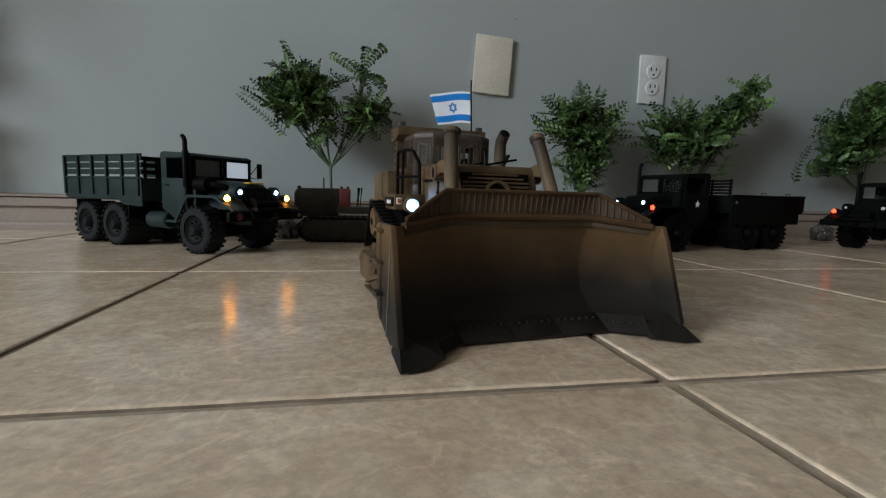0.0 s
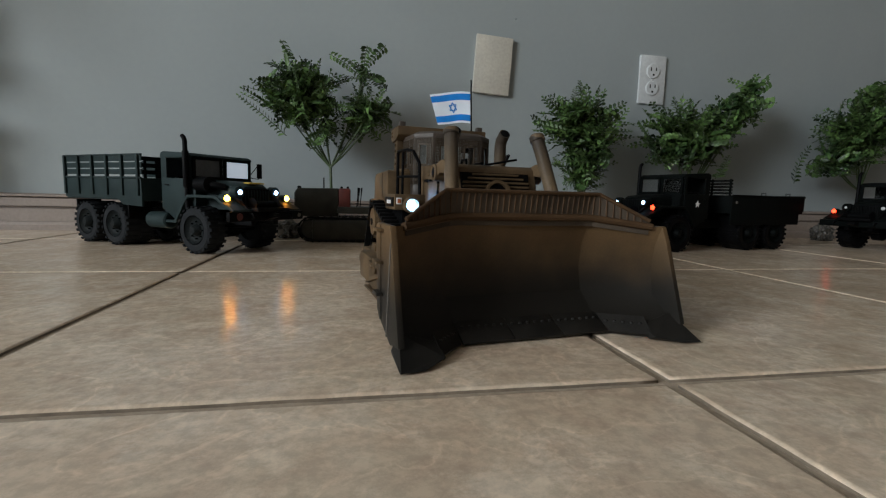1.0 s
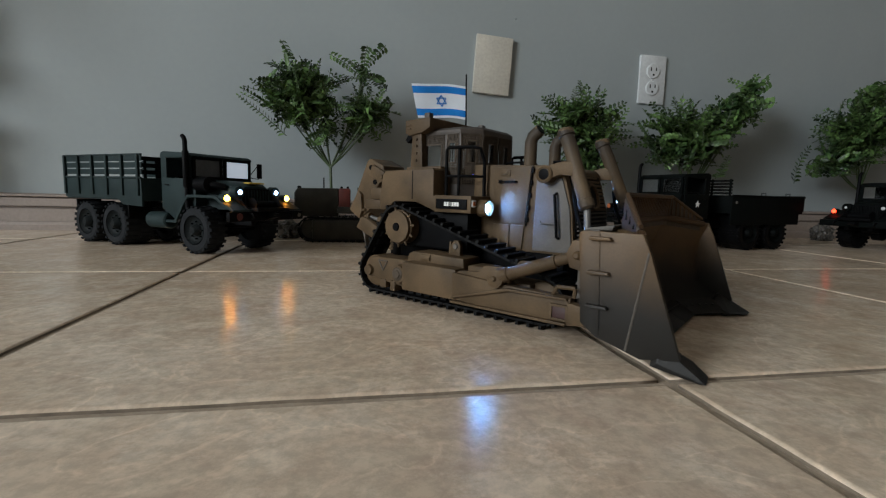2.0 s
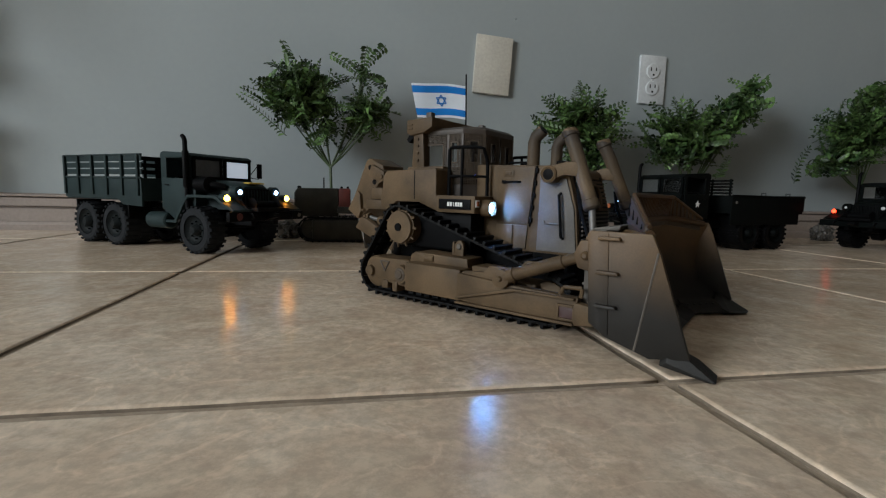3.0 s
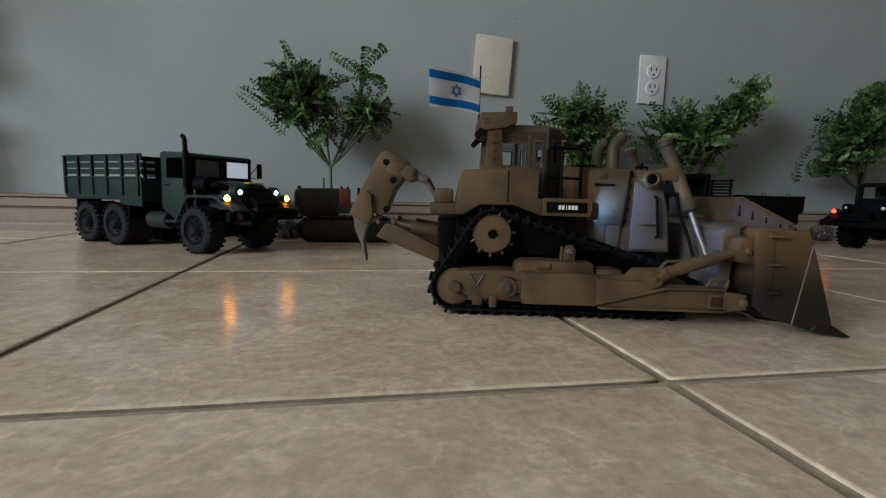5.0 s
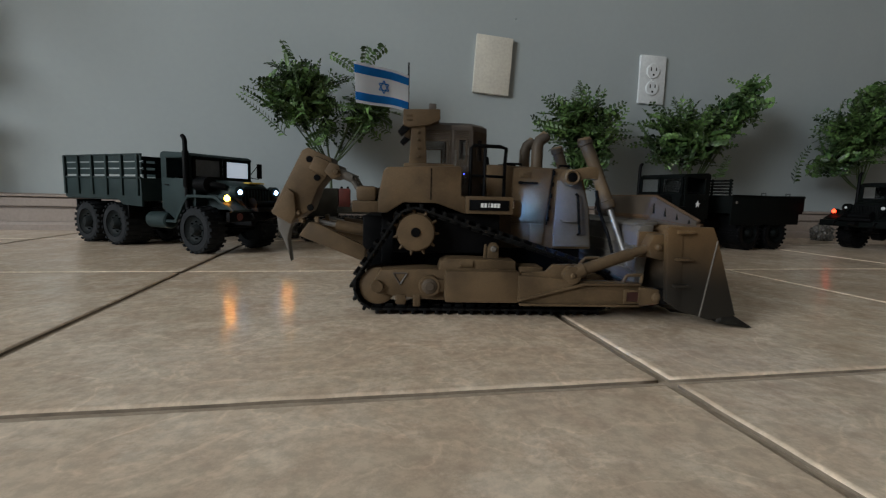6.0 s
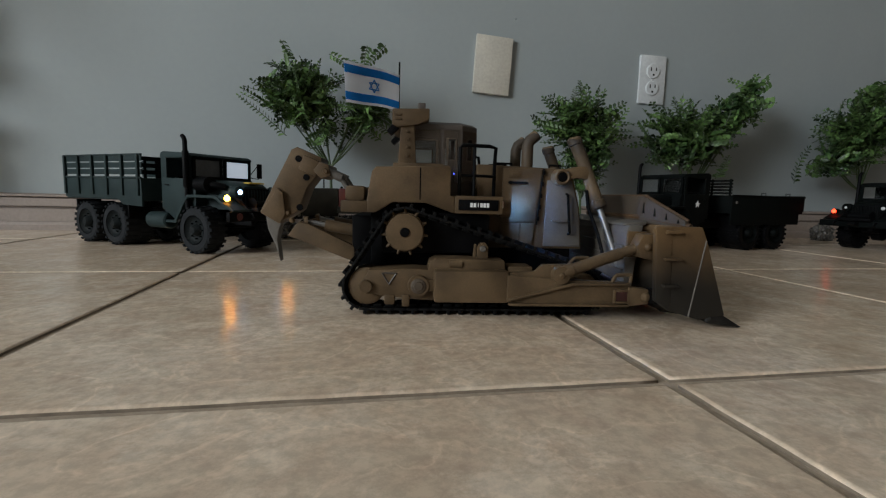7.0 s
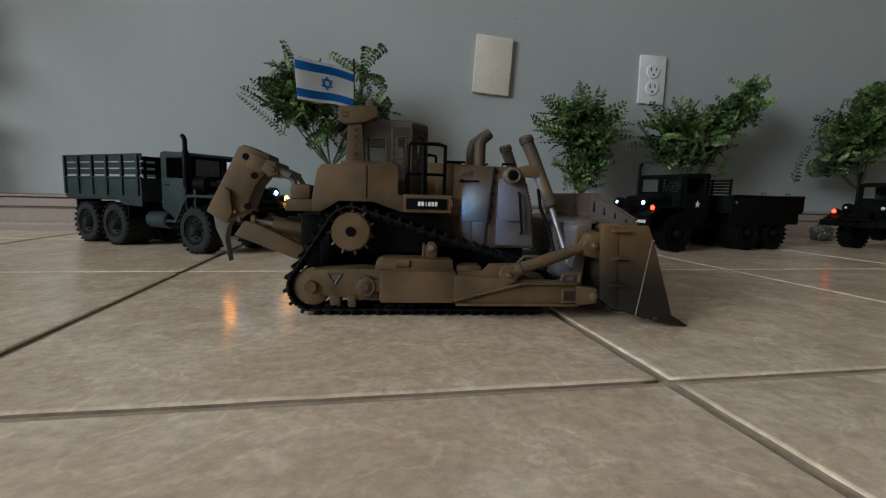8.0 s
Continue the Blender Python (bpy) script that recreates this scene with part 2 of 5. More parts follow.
def glass(name, tint):
    m = bpy.data.materials.new(name)
    m.use_nodes = True
    b = m.node_tree.nodes["Principled BSDF"]
    b.inputs["Base Color"].default_value = (*tint, 1)
    b.inputs["Roughness"].default_value, b.inputs["Transmission Weight"].default_value, b.inputs["IOR"].default_value = 0.05, 1.0, 1.45
    return m


def let_light_through(m, share):
    """Thin cloth, through which some light passes."""
    N, L = m.node_tree.nodes, m.node_tree.links
    bsdf, out = N["Principled BSDF"], N["Material Output"]
    tr, mix = N.new("ShaderNodeBsdfTranslucent"), N.new("ShaderNodeMixShader")
    L.new(bsdf.inputs["Base Color"].links[0].from_socket, tr.inputs["Color"])
    mix.inputs[0].default_value = share
    L.new(bsdf.outputs[0], mix.inputs[1])
    L.new(tr.outputs[0], mix.inputs[2])
    L.new(mix.outputs[0], out.inputs["Surface"])


let_light_through(M_WHITE, 0.5)
let_light_through(M_BLUE, 0.5)
M_GLASS = glass("smoked_glass", (0.90, 0.92, 0.94))


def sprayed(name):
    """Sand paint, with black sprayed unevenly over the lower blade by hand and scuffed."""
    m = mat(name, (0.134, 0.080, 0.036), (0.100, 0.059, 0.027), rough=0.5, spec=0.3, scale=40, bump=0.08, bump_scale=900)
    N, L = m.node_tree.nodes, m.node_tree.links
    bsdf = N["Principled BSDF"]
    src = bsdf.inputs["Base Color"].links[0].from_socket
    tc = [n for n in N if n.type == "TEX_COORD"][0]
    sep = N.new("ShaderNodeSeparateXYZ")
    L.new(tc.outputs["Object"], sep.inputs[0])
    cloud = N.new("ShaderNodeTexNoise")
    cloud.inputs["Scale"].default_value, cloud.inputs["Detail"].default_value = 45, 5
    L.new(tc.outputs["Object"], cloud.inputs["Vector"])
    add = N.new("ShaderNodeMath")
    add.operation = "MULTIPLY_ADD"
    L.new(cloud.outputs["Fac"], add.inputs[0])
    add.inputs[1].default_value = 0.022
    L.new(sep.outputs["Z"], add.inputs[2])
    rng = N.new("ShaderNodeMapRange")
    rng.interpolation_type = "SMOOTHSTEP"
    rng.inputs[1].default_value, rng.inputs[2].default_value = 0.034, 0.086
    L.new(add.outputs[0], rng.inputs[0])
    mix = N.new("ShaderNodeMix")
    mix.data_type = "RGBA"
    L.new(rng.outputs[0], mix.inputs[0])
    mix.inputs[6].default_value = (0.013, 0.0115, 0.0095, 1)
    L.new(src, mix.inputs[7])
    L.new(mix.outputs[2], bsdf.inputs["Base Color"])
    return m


def sooted(name, low, high):
    """Sand paint with black sprayed over both ends of an upright pipe, between two heights left clean."""
    m = mat(name, (0.140, 0.098, 0.058), (0.095, 0.064, 0.037), rough=0.55, spec=0.2, scale=45, bump=0.08, bump_scale=900)
    N, L = m.node_tree.nodes, m.node_tree.links
    bsdf = N["Principled BSDF"]
    src = bsdf.inputs["Base Color"].links[0].from_socket
    tc = [n for n in N if n.type == "TEX_COORD"][0]
    sep, cloud, add = N.new("ShaderNodeSeparateXYZ"), N.new("ShaderNodeTexNoise"), N.new("ShaderNodeMath")
    L.new(tc.outputs["Object"], sep.inputs[0])
    cloud.inputs["Scale"].default_value = 90
    L.new(tc.outputs["Object"], cloud.inputs["Vector"])
    add.operation = "MULTIPLY_ADD"
    add.inputs[1].default_value = 0.008
    L.new(cloud.outputs["Fac"], add.inputs[0])
    L.new(sep.outputs["Z"], add.inputs[2])
    ramp = N.new("ShaderNodeMapRange")
    ramp.inputs[1].default_value, ramp.inputs[2].default_value = 0.07, 0.15
    L.new(add.outputs[0], ramp.inputs[0])
    band = N.new("ShaderNodeValToRGB")
    for i, (at, v) in enumerate(((low - 0.010, 0.85), (low + 0.006, 0.0), (high - 0.004, 0.0), (high + 0.010, 0.80))):
        e = band.color_ramp.elements[i] if i < 2 else band.color_ramp.elements.new(0.5)
        e.position, e.color = (at + 0.004 - 0.07) / 0.08, (v, v, v, 1)
    L.new(ramp.outputs[0], band.inputs[0])
    mix = N.new("ShaderNodeMix")
    mix.data_type = "RGBA"
    L.new(band.outputs[0], mix.inputs[0])
    L.new(src, mix.inputs[6])
    mix.inputs[7].default_value = (0.022, 0.020, 0.019, 1)
    L.new(mix.outputs[2], bsdf.inputs["Base Color"])
    return m


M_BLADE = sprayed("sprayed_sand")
M_CYL = sooted("sooted_cylinder", 0.088, 0.122)
M_PIPE = sooted("sooted_pipe", 0.085, 0.128)
MIRROR = Matrix.Diagonal((1, -1, 1, 1))

# ---- the bulldozer: x forward, y to its left, origin on the floor between the tracks ----
WHEELS = (((-0.060, 0.0205), 0.0165), ((-0.0333, 0.0602), 0.0172), ((0.100, 0.0195), 0.0155))


def track_loop():
    """Length and a function from way along the belt to place and slope, round three wheels."""
    legs, total = [], 0.0
    for i in range(3):
        (c0, r0), (c1, r1) = WHEELS[i], WHEELS[(i + 1) % 3]
        c0, c1 = Vector(c0), Vector(c1)
        d = c1 - c0
        base, lean = math.atan2(d.y, d.x), math.acos((r0 - r1) / d.length)
        legs.append((c0, r0, c1, r1, base + lean))
    pieces = []
    for i in range(3):
        c0, r0, c1, r1, a = legs[i]
        start = legs[i - 1][4]
        sweep = (start - a) % (2 * math.pi)
        pieces.append(("arc", c0, r0, start, sweep))
        total += r0 * sweep
        p, q = c0 + r0 * Vector((math.cos(a), math.sin(a))), c1 + r1 * Vector((math.cos(a), math.sin(a)))
        pieces.append(("line", p, q, a, (q - p).length))
        total += (q - p).length

    def at(s):
        s %= total
        for kind, *v in pieces:
            size = v[1] * v[3] if kind == "arc" else v[3]
            if s <= size:
                if kind == "arc":
                    c, r, a0, sweep = v
                    a = a0 - s / r
                    return c + r * Vector((math.cos(a), math.sin(a))), a
                p, q, a, size = v
                return p + (q - p) * (s / size), a
            s -= size
        return at(0.0)
    return total, at


BELT, BELT_AT = track_loop()
SHOES = 52


def shoe_pose(side, s):
    p, a = BELT_AT(s)
    return pose(p.x, side * 0.0525, p.y, 0, math.degrees(-a) + 90, 0)


def bulldozer():
    dz = thing("bulldozer", pose(0.084, 0.428, 0, 0, 0, -80.9), "sand-coloured armoured radio-controlled model bulldozer with black sprayed blade and small flag", "toy bulldozer")
    bm = bmesh.new()
    box(bm, -0.060, 0.100, -0.032, 0.032, 0.012, 0.086, 0.002)
    box(bm, -0.05, 0.03, -0.052, 0.052, 0.044, 0.074, 0.002)
    part("chassis", bm, M_BLACK, dz, "black chassis between the tracks")
    # hood
    bm = bmesh.new()
    prism(bm, [(0.022, 0.047), (0.108, 0.047), (0.105, 0.080), (0.0975, 0.107), (0.094, 0.110), (0.022, 0.112)], -0.034, 0.034, 0.0014)
    hood = part("hood", bm, M_SAND, dz, "boxy engine hood")
    for s in (-1, 1):
        m = None if s < 0 else MIRROR
        bm = bmesh.new()
        prism(bm, [(0.0765, 0.049), (0.1065, 0.049), (0.1035, 0.080), (0.097, 0.101), (0.0775, 0.101)], -0.0352, -0.0338, 0.0004, m)
        part("side_panel", bm, M_DUST, hood, "dusty grey side panel")
        bm = bmesh.new()
        prism(bm, [(0.0420, 0.068), (0.0690, 0.068), (0.0730, 0.1095), (0.0420, 0.1095)], -0.0352, -0.0338, 0.0005, m)
        part("engine_door", bm, M_SAND, hood)
        bm = bmesh.new()
        prism(bm, [(0.0420, 0.049), (0.0562, 0.049), (0.0562, 0.0665), (0.0420, 0.0665)], -0.0352, -0.0338, 0.0005, m)
        prism(bm, [(0.0574, 0.049), (0.0675, 0.049), (0.0688, 0.0665), (0.0574, 0.0665)], -0.0352, -0.0338, 0.0005, m)
        part("lower_panel", bm, M_SAND, hood)
        bm = bmesh.new()
        tube(bm, [(0.0470, -0.0352, 0.0985), (0.0475, -0.0375, 0.0985), (0.0610, -0.0375, 0.0985), (0.0615, -0.0352, 0.0985)], 0.0008, 8, m)
        box(bm, 0.0468, 0.0490, -0.0375, -0.0350, 0.0972, 0.0998, 0.0003, m)
        part("handle", bm, M_BLACK, hood, "black handle")
        bm = bmesh.new()
        tube(bm, [(0.0742, -0.0350, 0.110), (0.0702, -0.0350, 0.066)], 0.0006, 6, m)
        for k in range(5):
            box(bm, 0.0702 + 0.0008 * k, 0.0722 + 0.0008 * k, -0.0362, -0.0345, 0.069 + 0.009 * k, 0.0725 + 0.009 * k, 0.0003, m)
        part("hinge", bm, M_BLACK, hood, "black hinge strip")
        bm = bmesh.new()
        tube(bm, [(0.0935, -0.0352, 0.0905), (0.0935, -0.0385, 0.0895), (0.0965, -0.0385, 0.0600), (0.0965, -0.0352, 0.0590)], 0.0011, 8, m)
        part("grab_bar", bm, M_BLACK, hood, "black grab bar")
        bm = bmesh.new()
        box(bm, 0.0470, 0.0560, -0.0359, -0.0349, 0.1025, 0.1075, 0.0006, m)
        box(bm, 0.0490, 0.0540, -0.0364, -0.0349, 0.1038, 0.1062, 0.0004, m)
        part("badge", bm, M_SAND, hood)
        bm = bmesh.new()
        tube(bm, [(0.082, -0.0352, 0.0705), (0.083, -0.0368, 0.069), (0.094, -0.0368, 0.069), (0.095, -0.0352, 0.0705)], 0.0007, 6, m)
        part("step_handle", bm, M_DUST, hood)
    bm = bmesh.new()
    tilt = Matrix.Translation((0.1015, 0, 0.094)) @ Matrix.Rotation(radians(-15), 4, "Y")
    box(bm, -0.0012, 0.0008, -0.0275, 0.0275, -0.014, 0.0105, 0.0004, tilt)
    grille = part("grille", bm, M_BLACK, hood, "dark radiator grille recess")
    for k in range(8):
        bm = bmesh.new()
        half = 0.0265 if k < 6 else 0.0265 - 0.004 * (k - 5)
        box(bm, 0.0005, 0.0022, -half, half, -0.0130 + 0.003 * k, -0.0114 + 0.003 * k, 0.0004, tilt)
        part("slat", bm, M_SAND, grille)
    bm = bmesh.new()
    lathe(bm, [(0.0006, 0.0105), (0.0042, 0.0105), (0.0042, 0.0082), (0.0012, 0.0078)], "X", (0, 0, -0.0062), 28, tilt)
    part("fan_ring", bm, M_SAND, grille)
    bm = bmesh.new()
    lathe(bm, [(0.0018, 0.0079), (0.0027, 0.0079), (0.0029, 0.0030)], "X", (0, 0, -0.0062), 24, tilt)
    part("fan_screen", bm, M_BLACK, grille, "black fan opening")
    lower = Matrix.Translation((0.1066, 0, 0.0635)) @ Matrix.Rotation(radians(-5.2), 4, "Y")
    bm = bmesh.new()
    box(bm, -0.0012, 0.0008, -0.0300, 0.0300, -0.0155, 0.0150, 0.0004, lower)
    core = part("radiator_core", bm, M_BLACK, hood, "black radiator core")
    for k in range(10):
        bm = bmesh.new()
        box(bm, 0.0005, 0.0020, -0.0290, 0.0290, -0.0145 + 0.003 * k, -0.0132 + 0.003 * k, 0.0003, lower)
        part("slat", bm, M_DUST, core)
    for y in (-0.021, 0.021):
        bm = bmesh.new()
        tube(bm, [(0.0640, y, 0.110), (0.0640, y, 0.1285), (0.0655, y, 0.1325), (0.0712, y, 0.1372)], [0.0047, 0.0047, 0.0047, 0.0045], 16)
        pipe = part("exhaust_pipe", bm, M_PIPE, dz, "sand pipe blackened at its mouth")
        bm = bmesh.new()
        d = Vector((0.77, 0, 0.64))
        tube(bm, [Vector((0.0711, y, 0.1371)), Vector((0.0711, y, 0.1371)) + d * 0.0008], 0.0037, 16)
        part("pipe_mouth", bm, M_BLACK, pipe, "black pipe opening")
    for y in (-0.012, 0.010):
        bm = bmesh.new()
        tube(bm, [(0.038, y, 0.111), (0.0385, y, 0.1145), (0.0535, y, 0.1145), (0.054, y, 0.111)], 0.0009, 8)
        part("hood_rail", bm, M_BLACK, dz, "thin black rail on the hood")
    bm = bmesh.new()
    tube(bm, [(0.083, -0.02, 0.110), (0.083, -0.02, 0.1135), (0.092, -0.02, 0.1135), (0.092, -0.02, 0.110)], 0.0010, 8)
    part("hood_rail", bm, M_BLACK, dz, "thin black rail on the hood")
    bm = bmesh.new()
    tube(bm, [(0.070, 0.006, 0.112), (0.080, 0.028, 0.1165)], 0.0009, 8)
    part("wiper", bm, M_BLACK, dz, "thin black bar")
    # fenders, one each side
    for s in (-1, 1):
        m = None if s < 0 else MIRROR
        bm = bmesh.new()
        prism(bm, [(-0.061, 0.0735), (-0.0545, 0.0735), (-0.0425, 0.0812), (-0.0185, 0.0812), (0.0027, 0.0738), (0.0030, 0.0865), (-0.0005, 0.0868), (-0.0005, 0.1068), (-0.0022, 0.1085),
                   (-0.0545, 0.1065), (-0.0575, 0.103), (-0.061, 0.083)], -0.0575, -0.022, 0.0011, m)
        fender = part("fender", bm, M_SAND, dz)
        bm = bmesh.new()
        box(bm, -0.0231, -0.0223, -0.05765, -0.0570, 0.0835, 0.1065, 0, m)
        part("seam", bm, M_BLACK, fender, "thin dark seam")
        bm = bmesh.new()
        box(bm, -0.0795, -0.0605, -0.0575, -0.022, 0.0735, 0.0818, 0.0009, m)
        box(bm, -0.0770, -0.0625, -0.0545, -0.030, 0.0815, 0.0925, 0.0030, m)
        part("rear_platform", bm, M_SAND, dz)
        bm = bmesh.new()
        prism(bm, [(0.0028, 0.0742), (0.0378, 0.0742), (0.0378, 0.0872), (0.0028, 0.0872)], -0.060, -0.030, 0.0009, m)
        step = part("walkway", bm, M_SAND, dz)
        bm = bmesh.new()
        box(bm, 0.0052, 0.0345, -0.0609, -0.0598, 0.0768, 0.0845, 0.0003, m)
        part("number_board", bm, M_BLACK, step, "black board")
        bm = bmesh.new()
        for k in range(6):
            if k in (0, 1, 3, 4, 5):
                box(bm, 0.0137 + 0.0024 * k, 0.0156 + 0.0024 * k, -0.06135, -0.0607, 0.0791, 0.0822, 0.0002, m)
            else:
                box(bm, 0.0144 + 0.0024 * k, 0.0150 + 0.0024 * k, -0.06135, -0.0607, 0.0791, 0.0822, 0.0002, m)
        part("marking", bm, M_PAINT_WHITE, step, "white bars")
        bm = bmesh.new()
        lathe(bm, [(0.0370, 0.0058), (0.0375, 0.0064), (0.0448, 0.0064), (0.0458, 0.0060), (0.0458, 0.0052), (0.0442, 0.0040), (0.0436, 0.0030)], "X", (0, -0.0470, 0.0783), 24, m)
        lamp = part("headlamp", bm, M_SAND, dz)
        bm = bmesh.new()
        lathe(bm, [(0.0425, 0.0028), (0.0444, 0.0028), (0.0450, 0.0014)], "X", (0, -0.0470, 0.0783), 20, m)
        part("lens", bm, M_BEAM, lamp, "glowing cool white lens")
        bm = bmesh.new()
        box(bm, 0.0372, 0.0384, -0.0588, -0.0540, 0.0788, 0.0842, 0.0004, m)
        lamp = part("marker_lamp", bm, M_PAINT_WHITE, dz, "white rimmed marker lamp")
        bm = bmesh.new()
        box(bm, 0.0382, 0.0389, -0.0578, -0.0550, 0.0798, 0.0832, 0.0003, m)
        part("lens", bm, M_ORANGE, lamp, "orange lens")
        # guard rail beside the cab door
        bm = bmesh.new()
        tube(bm, [(0.0065, -0.050, 0.087), (0.0065, -0.050, 0.1225), (0.0085, -0.050, 0.1242), (0.0285, -0.0475, 0.1242), (0.0340, -0.0440, 0.1232), (0.0345, -0.0385, 0.1130), (0.0345, -0.038, 0.087)], 0.0014, 8, m)
        tube(bm, [(0.0065, -0.050, 0.1022), (0.0260, -0.047, 0.1022), (0.0345, -0.0385, 0.1022)], 0.0011, 8, m)
        tube(bm, [(0.0175, -0.0485, 0.087), (0.0175, -0.0482, 0.1242)], 0.0012, 8, m)
        part("guard_rail", bm, M_BLACK, dz, "black tubular guard rail")
    # cab with cut-off front corners: pillars, panes and wire screens
    plan = [(-0.0300, -0.0360), (0.0085, -0.0360), (0.0215, -0.0225), (0.0215, 0.0225), (0.0085, 0.0360), (-0.0300, 0.0360)]

    def slab(bm, z0, z1, grow, top_in):
        t = bmesh.new()
        lo = [t.verts.new((x + (grow if x > 0 else -grow * 0.5), y * (1 + grow * 28), z0)) for x, y in plan]
        hi = [t.verts.new((x * (1 - top_in) + (grow if x > 0 else -grow * 0.5), y * (1 + grow * 28) * (1 - top_in), z1)) for x, y in plan]
        t.faces.new(lo[::-1])
        t.faces.new(hi)
        for i in range(6):
            j = (i + 1) % 6
            t.faces.new([lo[i], lo[j], hi[j], hi[i]])
        bmesh.ops.recalc_face_normals(t, faces=t.faces)
        bmesh.ops.bevel(t, geom=t.edges[:], offset=0.0006, segments=2, profile=0.6, affect="EDGES", clamp_overlap=True)
        join(bm, t)

    bm = bmesh.new()
    slab(bm, 0.086, 0.0965, 0.0003, 0.0)
    cab = part("cab", bm, M_CAB, dz, "dark brown cab with wire-screened windows")
    bm = bmesh.new()
    slab(bm, 0.1365, 0.1405, 0.0005, 0.0)
    slab(bm, 0.1403, 0.1428, 0.0003, 0.14)
    part("roof", bm, M_CAB, cab)

    def pillar(x, y, w):
        bm = bmesh.new()
        box(bm, x - w / 2, x + w / 2, y - w / 2, y + w / 2, 0.0955, 0.1375, 0.0005)
        part("pillar", bm, M_CAB, cab)

    for x, y in plan:
        pillar(x * 0.95, y * 0.965, 0.0030)
    for s in (-1, 1):
        pillar(-0.0060, s * 0.0348, 0.0028)
    pillar(0.0205, 0.0, 0.0022)

    def wall_panel(p, q, slit):
        """Glass with wire mesh before it between two places of the plan, leaving one clear slit."""
        p, q = Vector((*p, 0)), Vector((*q, 0))
        d = (q - p).normalized()
        long = (q - p).length
        z0, z1 = 0.0965, 0.1365
        m = Matrix.Translation(p) @ Matrix.Rotation(math.atan2(d.y, d.x), 4, "Z")
        bm = bmesh.new()
        box(bm, 0.0012, long - 0.0012, 0.0008, 0.0014, z0, z1, 0, m)
        part("pane", bm, M_GLASS, cab, smooth=False)
        a0, a1, s0, s1 = slit
        a0, a1 = a0 * long, a1 * long
        bm = bmesh.new()
        step, half = 0.00135, 0.00026
        z = z0
        while z <= z1:
            for u, v in ([(0, a0), (a1, long)] if s0 < z < s1 else [(0, long)]):
                if v - u > 0.0005:
                    box(bm, u, v, -0.0003, 0.0002, z - half, z + half, 0, m)
            z += step
        x = step / 2
        while x < long:
            for u, v in ([(z0, s0), (s1, z1)] if a0 < x < a1 else [(z0, z1)]):
                box(bm, x - half, x + half, -0.0005, 0.0, u, v, 0, m)
            x += step
        for u, v, w, t in ((a0 - 0.0008, a0 + 0.0004, s0, s1), (a1 - 0.0004, a1 + 0.0008, s0, s1), (a0, a1, s0 - 0.0008, s0 + 0.0004), (a0, a1, s1 - 0.0004, s1 + 0.0008)):
            box(bm, u, v, -0.0008, 0.0003, w, t, 0, m)
        tagged(part("wire_screen", bm, M_MESH, cab, "fine brown wire screen", smooth=False), kind="stuff")

    for s in (-1, 1):
        ends = [((-0.0285, s * 0.0362), (-0.0072, s * 0.0362), (0.05, 0.86, 0.1110, 0.1285)), ((-0.0048, s * 0.0362), (0.0080, s * 0.0362), (0.25, 0.72, 0.1140, 0.1300)),
                ((0.0088, s * 0.0360), (0.0217, s * 0.0228), (0.30, 0.70, 0.1140, 0.1310)), ((0.0218, s * 0.0215), (0.0218, s * 0.0012), (0.28, 0.72, 0.1140, 0.1300))]
        for p, q, slit in ends:
            if s > 0:
                p, q, slit = q, p, (1 - slit[1], 1 - slit[0], slit[2], slit[3])
            wall_panel(p, q, slit)
    for y0, y1 in ((0.0345, 0.0040), (-0.0040, -0.0345)):
        bm = bmesh.new()
        box(bm, -0.0298, -0.0290, y1, y0, 0.0965, 0.1365)
        part("pane", bm, M_GLASS, cab, smooth=False)
    bm = bmesh.new()
    lathe(bm, [(0.0965, 0.0007), (0.1040, 0.0007)], "Z", (0.006, -0.012, 0), 8)
    lever = part("lever", bm, M_BLACK, cab, "black control lever")
    bm = bmesh.new()
    lathe(bm, [(0.1040, 0.0008), (0.1055, 0.0008)], "Z", (0.006, -0.012, 0), 8)
    part("indicator", bm, M_LED, lever, "tiny glowing blue light")
    bm = bmesh.new()
    box(bm, -0.020, -0.006, -0.013, 0.013, 0.094, 0.103, 0.002)
    box(bm, -0.0245, -0.020, -0.013, 0.013, 0.100, 0.1125, 0.002)
    part("seat", bm, M_BLACK, cab, "black operator seat")
    # roll-over bar
    bm = bmesh.new()
    prism(bm, [(-0.0440, 0.1495), (-0.0165, 0.1505), (-0.0165, 0.1425), (-0.0250, 0.1385), (-0.0395, 0.1365), (-0.0440, 0.1385)], -0.0445, 0.0445, 0.0010)
    bar = part("roll_bar", bm, M_SAND, dz, "thick roll-over bar behind the cab")
    for s in (-1, 1):
        m = None if s < 0 else MIRROR
        bm = bmesh.new()
        prism(bm, [(-0.0375, 0.139), (-0.0275, 0.139), (-0.0255, 0.1075), (-0.0395, 0.1075)], -0.0425, -0.035, 0.0008, m)
        box(bm, -0.0430, -0.0050, -0.0435, -0.030, 0.1060, 0.1105, 0.0008, m)
        part("post", bm, M_SAND, bar)
        bm = bmesh.new()
        for z in (0.1160, 0.1220, 0.1280, 0.1335):
            lathe(bm, [(-0.0436, 0.0010), (-0.0424, 0.0012)], "Y", (-0.0325, 0, z), 10, m)
        for x in (-0.0405, -0.0385):
            for z in (0.1415, 0.1445):
                box(bm, x - 0.0015, x + 0.0012, -0.0452, -0.0443, z, z + 0.0016, 0.0002, m)
        part("bolt", bm, M_SAND, bar)
        bm = bmesh.new()
        box(bm, -0.0250, -0.0195, -0.0420, -0.0365, 0.1500, 0.1548, 0.0008, m)
